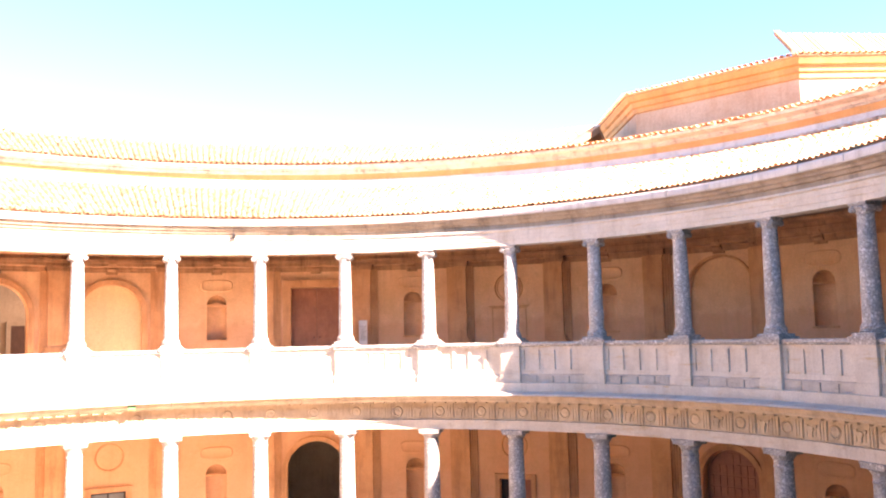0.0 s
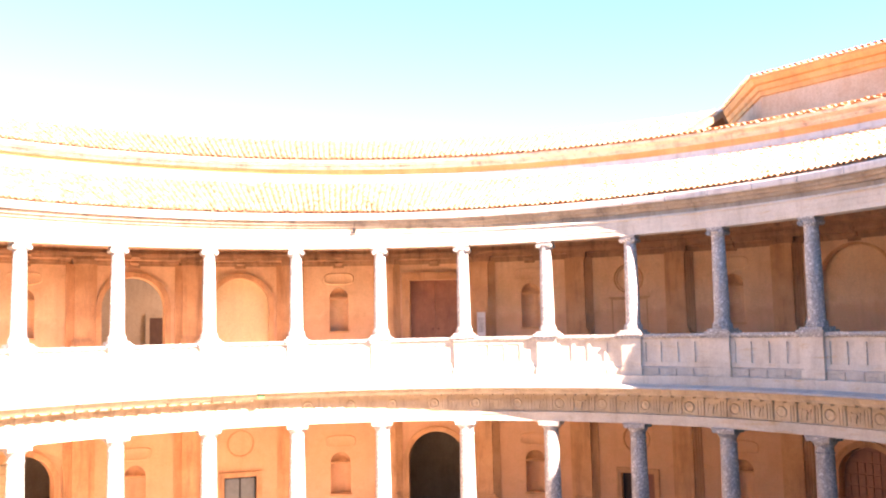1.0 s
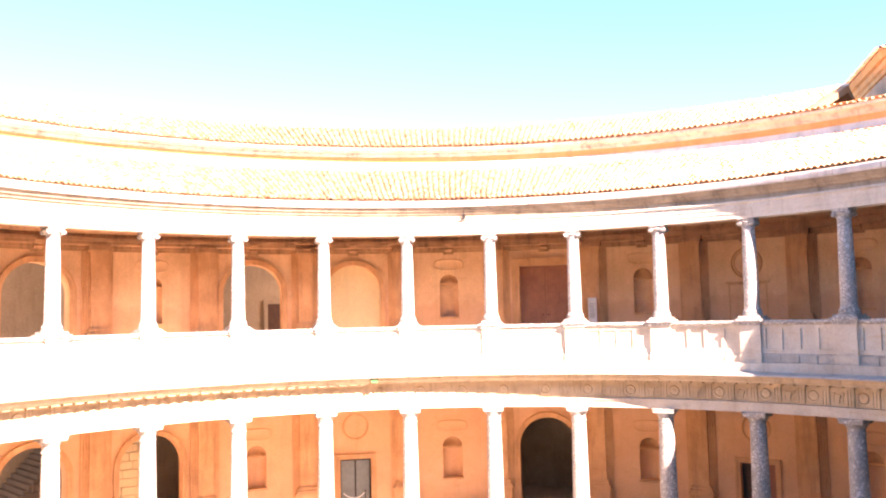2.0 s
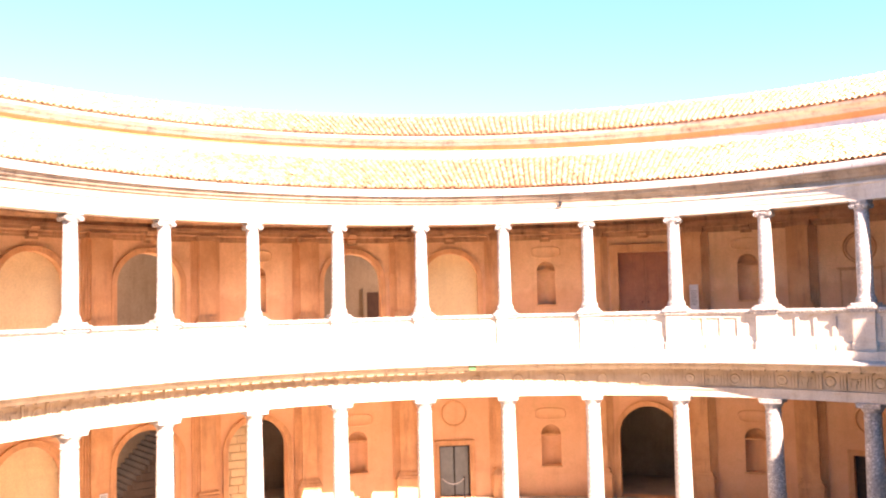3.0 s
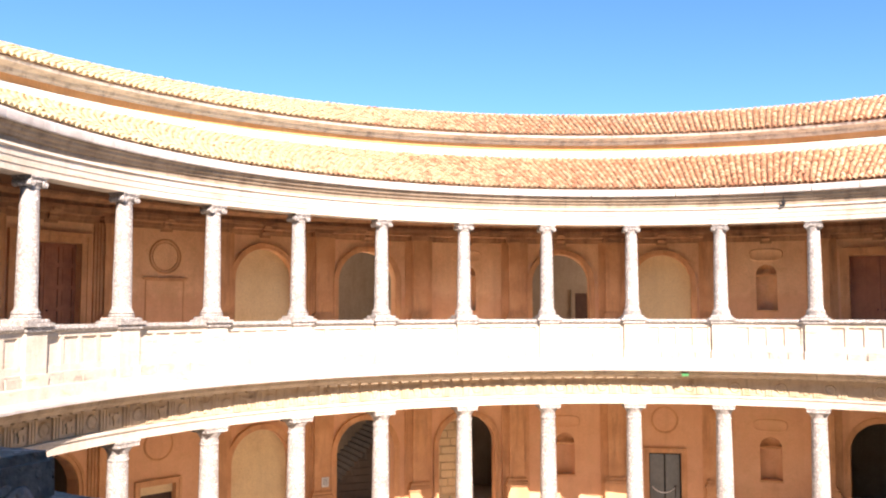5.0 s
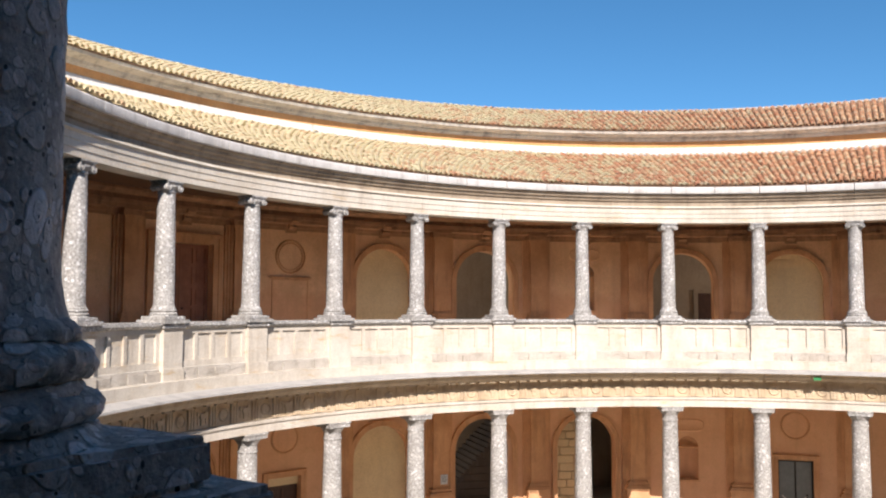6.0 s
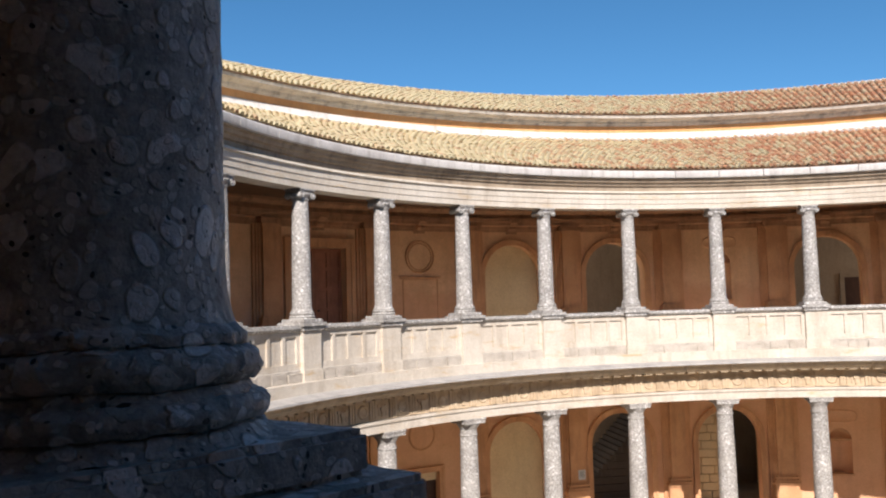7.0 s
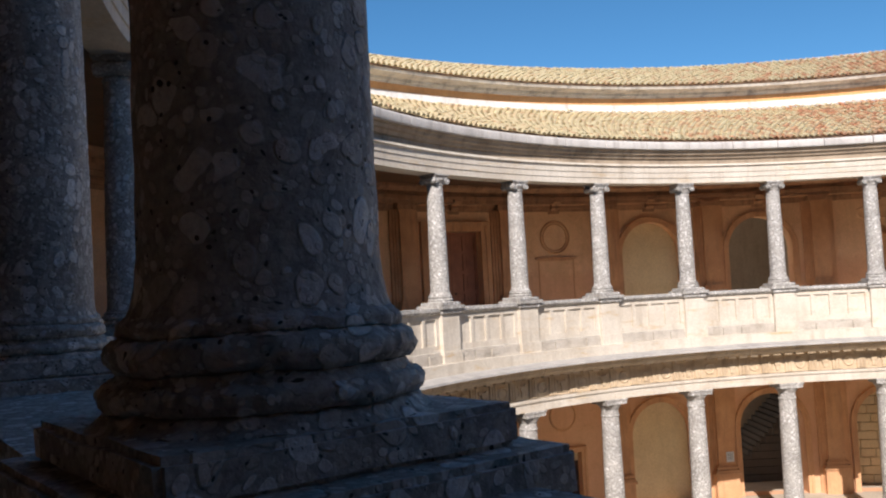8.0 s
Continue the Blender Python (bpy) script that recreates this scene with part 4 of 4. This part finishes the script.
# small dark door at the back of an upper room, with a pale surround
back = holder("door_7", "small dark wooden door in the rear wall of a room", "door", "", "structure", turn(-2.145))
q = Soup()
q.box(-0.42, 0.42, 25.33, 25.4, 0.0, 2.12)
part("door_leaf", q.mesh("door_leaf", M_DARKDOOR), back)
q = Soup()
for x0, x1, z0, z1 in ((-0.6, -0.42, 0, 2.28), (0.42, 0.6, 0, 2.28), (-0.42, 0.42, 2.12, 2.28)):
    q.box(x0, x1, 25.3, 25.41, z0, z1)
part("door_surround", q.mesh("door_surround", M_INNER), back)

# ---- stair and ashlar seen through the lower arches ----
stair = holder("staircase", "grey stone staircase rising behind an open arch", "staircase", "", "structure", turn(-4.5))
for i in range(25):
    q = Soup()
    x = -1.25 + 0.17 * i
    q.box(x, x + 0.18, 22.9, 25.35, LOW, LOW + 0.36 + 0.17 * i)
    part("step", q.mesh("step", M_STEP), stair)
for j in range(13):
    q = Soup()
    z = LOW + 0.3 * j
    q.box(-1.2 + 0.3 * j, 2.9, 22.84, 22.9, z + 0.015, z + 0.285)
    part("side_stone", q.mesh("side_stone", M_STEP), stair)
ashlar = holder("wall_ashlar", "pale squared stone wall behind an open arch", "wall", "", "structure", turn(-3.5))
rng = random.Random(4)
for j in range(14):
    x = -1.5
    z = LOW + 0.33 * j
    while x < 0.02:
        w = min(rng.uniform(0.45, 0.75), 0.14 - x)
        q = Soup()
        q.box(x + 0.012, x + w - 0.012, 22.1 - rng.uniform(0, 0.02), 22.5, z + 0.012, z + 0.318)
        part("stone", q.mesh("stone", M_CREAM), ashlar)
        x += w

# ---- chapel drum over the roofs ----
chapel_at = Vector((30.06, 9.54))
chapel = holder("chapel_drum", "eight-sided rose plastered chapel drum with tiled eaves", "building")
face0 = math.atan2(3.9 - 9.7, 22.3 - 29.8)


def octagon(radius, z):
    return [(chapel_at.x + radius * math.cos(face0 - i * math.pi / 4), chapel_at.y + radius * math.sin(face0 - i * math.pi / 4), z) for i in range(8)]


def prism(name, rings, material):
    q = Soup()
    for (ra, za), (rb, zb) in zip(rings, rings[1:]):
        lo, hi = octagon(ra, za), octagon(rb, zb)
        for i in range(8):
            q.quad(lo[i], lo[(i + 1) % 8], hi[(i + 1) % 8], hi[i])
    return q.mesh(name, material)


def drum(profile):
    return [(9.48 + r, 11.22 + z) for r, z in profile]


part("wall", prism("wall", drum([(-0.5, -3.5), (-0.5, -0.8)]), M_CHAPEL), chapel)
part("cornice", prism("cornice", drum([(-0.5, -0.8), (-0.42, -0.78), (-0.42, -0.6), (-0.34, -0.55), (-0.3, -0.35), (-0.18, -0.31), (-0.06, -0.11), (-0.06, -0.05), (-0.6, -0.03)]), M_ATTIC), chapel)
part("roof", prism("roof", drum([(0.0, -0.05), (0.0, -0.01), (-9.4, 1.7)]), M_TILE), chapel)
eave_v, eave_f = tile_shape(0.38, 0.095, 0.08)
eave_mesh = bpy.data.meshes.new("roof_tile")
eave_mesh.from_pydata([tuple(v) for v in eave_v], [], eave_f)
eave_mesh.materials.append(M_TILE)
corners = [Vector(c) for c in octagon(9.48, 11.22)]
for i in (7, 0, 1, 6):
    a, b = corners[i], corners[(i + 1) % 8]
    n = int((b - a).length / 0.23)
    inward = (Vector((chapel_at.x, chapel_at.y, 11.0)) - (a + b) / 2).normalized()
    yaw = math.atan2(inward.y, inward.x) - math.pi / 2
    for j in range(n):
        at = a.lerp(b, (j + 0.5) / n) - inward * 0.08
        part("roof_tile", eave_mesh, chapel, Matrix.Translation(at) @ Matrix.Rotation(yaw, 4, "Z") @ Matrix.Rotation(0.15, 4, "X"))
# pitched roof over the sunny face
start, along, back_way = corners[0] + Vector((0, 0, 0.02)), Vector((0.894, -0.447, 0)), Vector((0.447 * 0.82, 0.894 * 0.82, 0.57))
RISE, SLIP = 2.5, 0.4
q = Soup()
for j in range(3):
    t0, t1 = math.pi * j / 3, math.pi * (j + 1) / 3
    e = [along * (-0.1 * math.cos(t)) + Vector((0, 0, 0.08 * math.sin(t))) for t in (t0, t1)]
    top = along * SLIP + back_way * RISE
    q.quad(e[0], e[1], top + e[1], top + e[0])
tile_row = q.mesh("tile_row", M_TILE)
q = Soup()
lo, hi = start - Vector((0, 0, 0.03)), start + along * SLIP + back_way * RISE - Vector((0, 0, 0.03))
q.quad(lo, lo + along * 9, hi + along * 9, hi)
slope = part("pitched_roof", q.mesh("pitched_roof", M_UNDER), chapel)
for i in range(40):
    part("tile_row", tile_row, slope, Matrix.Translation(start + along * (0.12 + 0.22 * i)))
q = Soup()
side = along * 0.25
up = Vector((0, 0, 0.2))
for a, b in ((Vector(), side), (side, side + up), (side + up, up), (up, Vector())):
    q.quad(lo - side + a, lo - side + b, hi - side + b, hi - side + a)
q.quad(lo - side, lo, lo + up, lo - side + up)
q.quad(hi - side, hi, hi + up, hi - side + up)
part("verge", q.mesh("verge", M_UNDER), chapel, None, "dark mortar verge")

# ---- small things ----
board = holder("information_board", "pale grey standing information board with dark lines of text", "sign", "", "", turn(1.0) @ Matrix.Translation((0, 20.2, 0)))
q = Soup()
q.box(-0.17, 0.17, -0.02, 0.02, 0.12, 2.0)
part("panel", q.mesh("panel", M_BOARD), board)
q = Soup()
q.box(-0.2, 0.2, -0.15, 0.15, 0.0, 0.02)
q.box(-0.02, 0.02, 0.02, 0.05, 0.02, 1.2)
part("stand", q.mesh("stand", M_IRON), board)
for i in range(9):
    q = Soup()
    q.box(-0.13, 0.13 - 0.03 * (i % 3), -0.024, -0.02, 1.75 - 0.07 * i, 1.765 - 0.07 * i)
    part("text_bar", q.mesh("text_bar", M_IRON), board)

box = holder("junction_box", "small black box hanging under the gallery cornice", "box", "", "", turn(-0.3) @ Matrix.Translation((0, 15.08, 5.0)))
q = Soup()
q.box(-0.06, 0.06, -0.05, 0.05, -0.09, 0.06)
part("case", q.mesh("case", M_IRON), box)
q = Soup()
q.box(-0.01, 0.01, -0.01, 0.01, 0.06, 0.2)
part("bracket", q.mesh("bracket", M_IRON), box)


def weed(k, r, z, size, count, seed):
    rr = random.Random(seed)
    q = Soup()
    for _ in range(count):
        c = Vector((rr.gauss(0, size), rr.gauss(0, 0.05), rr.uniform(0, 0.14)))
        a, l, w = rr.uniform(0, 6.28), rr.uniform(0.04, 0.1), rr.uniform(0.012, 0.025)
        d = Vector((math.cos(a), math.sin(a), rr.uniform(0.2, 1.2))).normalized() * l
        n = Vector((-math.sin(a), math.cos(a), 0)) * w
        q.quad(c, c + d * 0.5 + n, c + d, c + d * 0.5 - n)
    tagged(part("weed", q.mesh("weed", M_WEED), None, turn(k) @ Matrix.Translation((0, r, z))), "low green weed growing on the stone ledge", "plant")


weed(6.38, 15.12, -0.6, 0.3, 120, 1)
weed(6.05, 15.15, -0.6, 0.1, 40, 2)
weed(5.2, 15.15, -0.6, 0.08, 25, 3)

# rope barrier in front of the glazed door
post_at = turn(-1.42) @ Matrix.Translation((0, 20.1, LOW))
barrier = holder("rope_barrier", "slim dark rope barrier post with a pale rope", "barrier", "", "", post_at)
q = Soup()
q.lathe([(0.16, 0.0), (0.16, 0.02), (0.03, 0.04), (0.025, 0.95), (0.045, 0.97), (0.045, 1.0)], 12)
part("post", q.mesh("post", M_IRON, 40), barrier)
q = Soup()
for i in range(12):
    t0, t1 = i / 12, (i + 1) / 12
    pts = [Vector((-0.9 * t, 0, 0.93 - 0.9 * t * (1 - t))) for t in (t0, t1)]
    for e0, e1 in (((0, 0.02), (0.02, 0)), ((0.02, 0), (0, -0.02)), ((0, -0.02), (-0.02, 0)), ((-0.02, 0), (0, 0.02))):
        q.quad(*(p + Vector((0, a, b)) for p, (a, b) in ((pts[0], e0), (pts[0], e1), (pts[1], e1), (pts[1], e0))))
part("rope", q.mesh("rope", M_BOARD), barrier)

# small green emergency sign under the ledge of the lower order
sign = holder("emergency_sign", "small green box sign fixed under the stone ledge", "sign", "", "", turn(-1.44) @ Matrix.Translation((0, 14.66, -0.93)))
q = Soup()
q.box(-0.11, 0.11, -0.03, 0.03, 0.03, 0.13)
part("case", q.mesh("case", plain("green_plastic", (0.04, 0.24, 0.08), 0.5)), sign)
q = Soup()
for x in (-0.1, 0.1):
    q.box(x - 0.01, x + 0.01, 0.0, 0.02, 0.13, 0.2)
part("bracket", q.mesh("bracket", M_IRON), sign)

# pale notice on the wall beside the stair arch
notice = holder("wall_notice", "small pale notice fixed to a stucco pilaster beside an arch", "sign", "", "", turn(-4.965) @ Matrix.Translation((0, 20.497, -5.3)))
q = Soup()
q.box(-0.14, 0.14, 0.0, 0.03, 0.0, 0.36)
part("panel", q.mesh("panel", M_BOARD), notice)
for i in range(4):
    q = Soup()
    q.box(-0.1, 0.1 - 0.03 * (i % 2), -0.004, 0.0, 0.28 - 0.06 * i, 0.295 - 0.06 * i)
    part("text_bar", q.mesh("text_bar", M_IRON), notice)
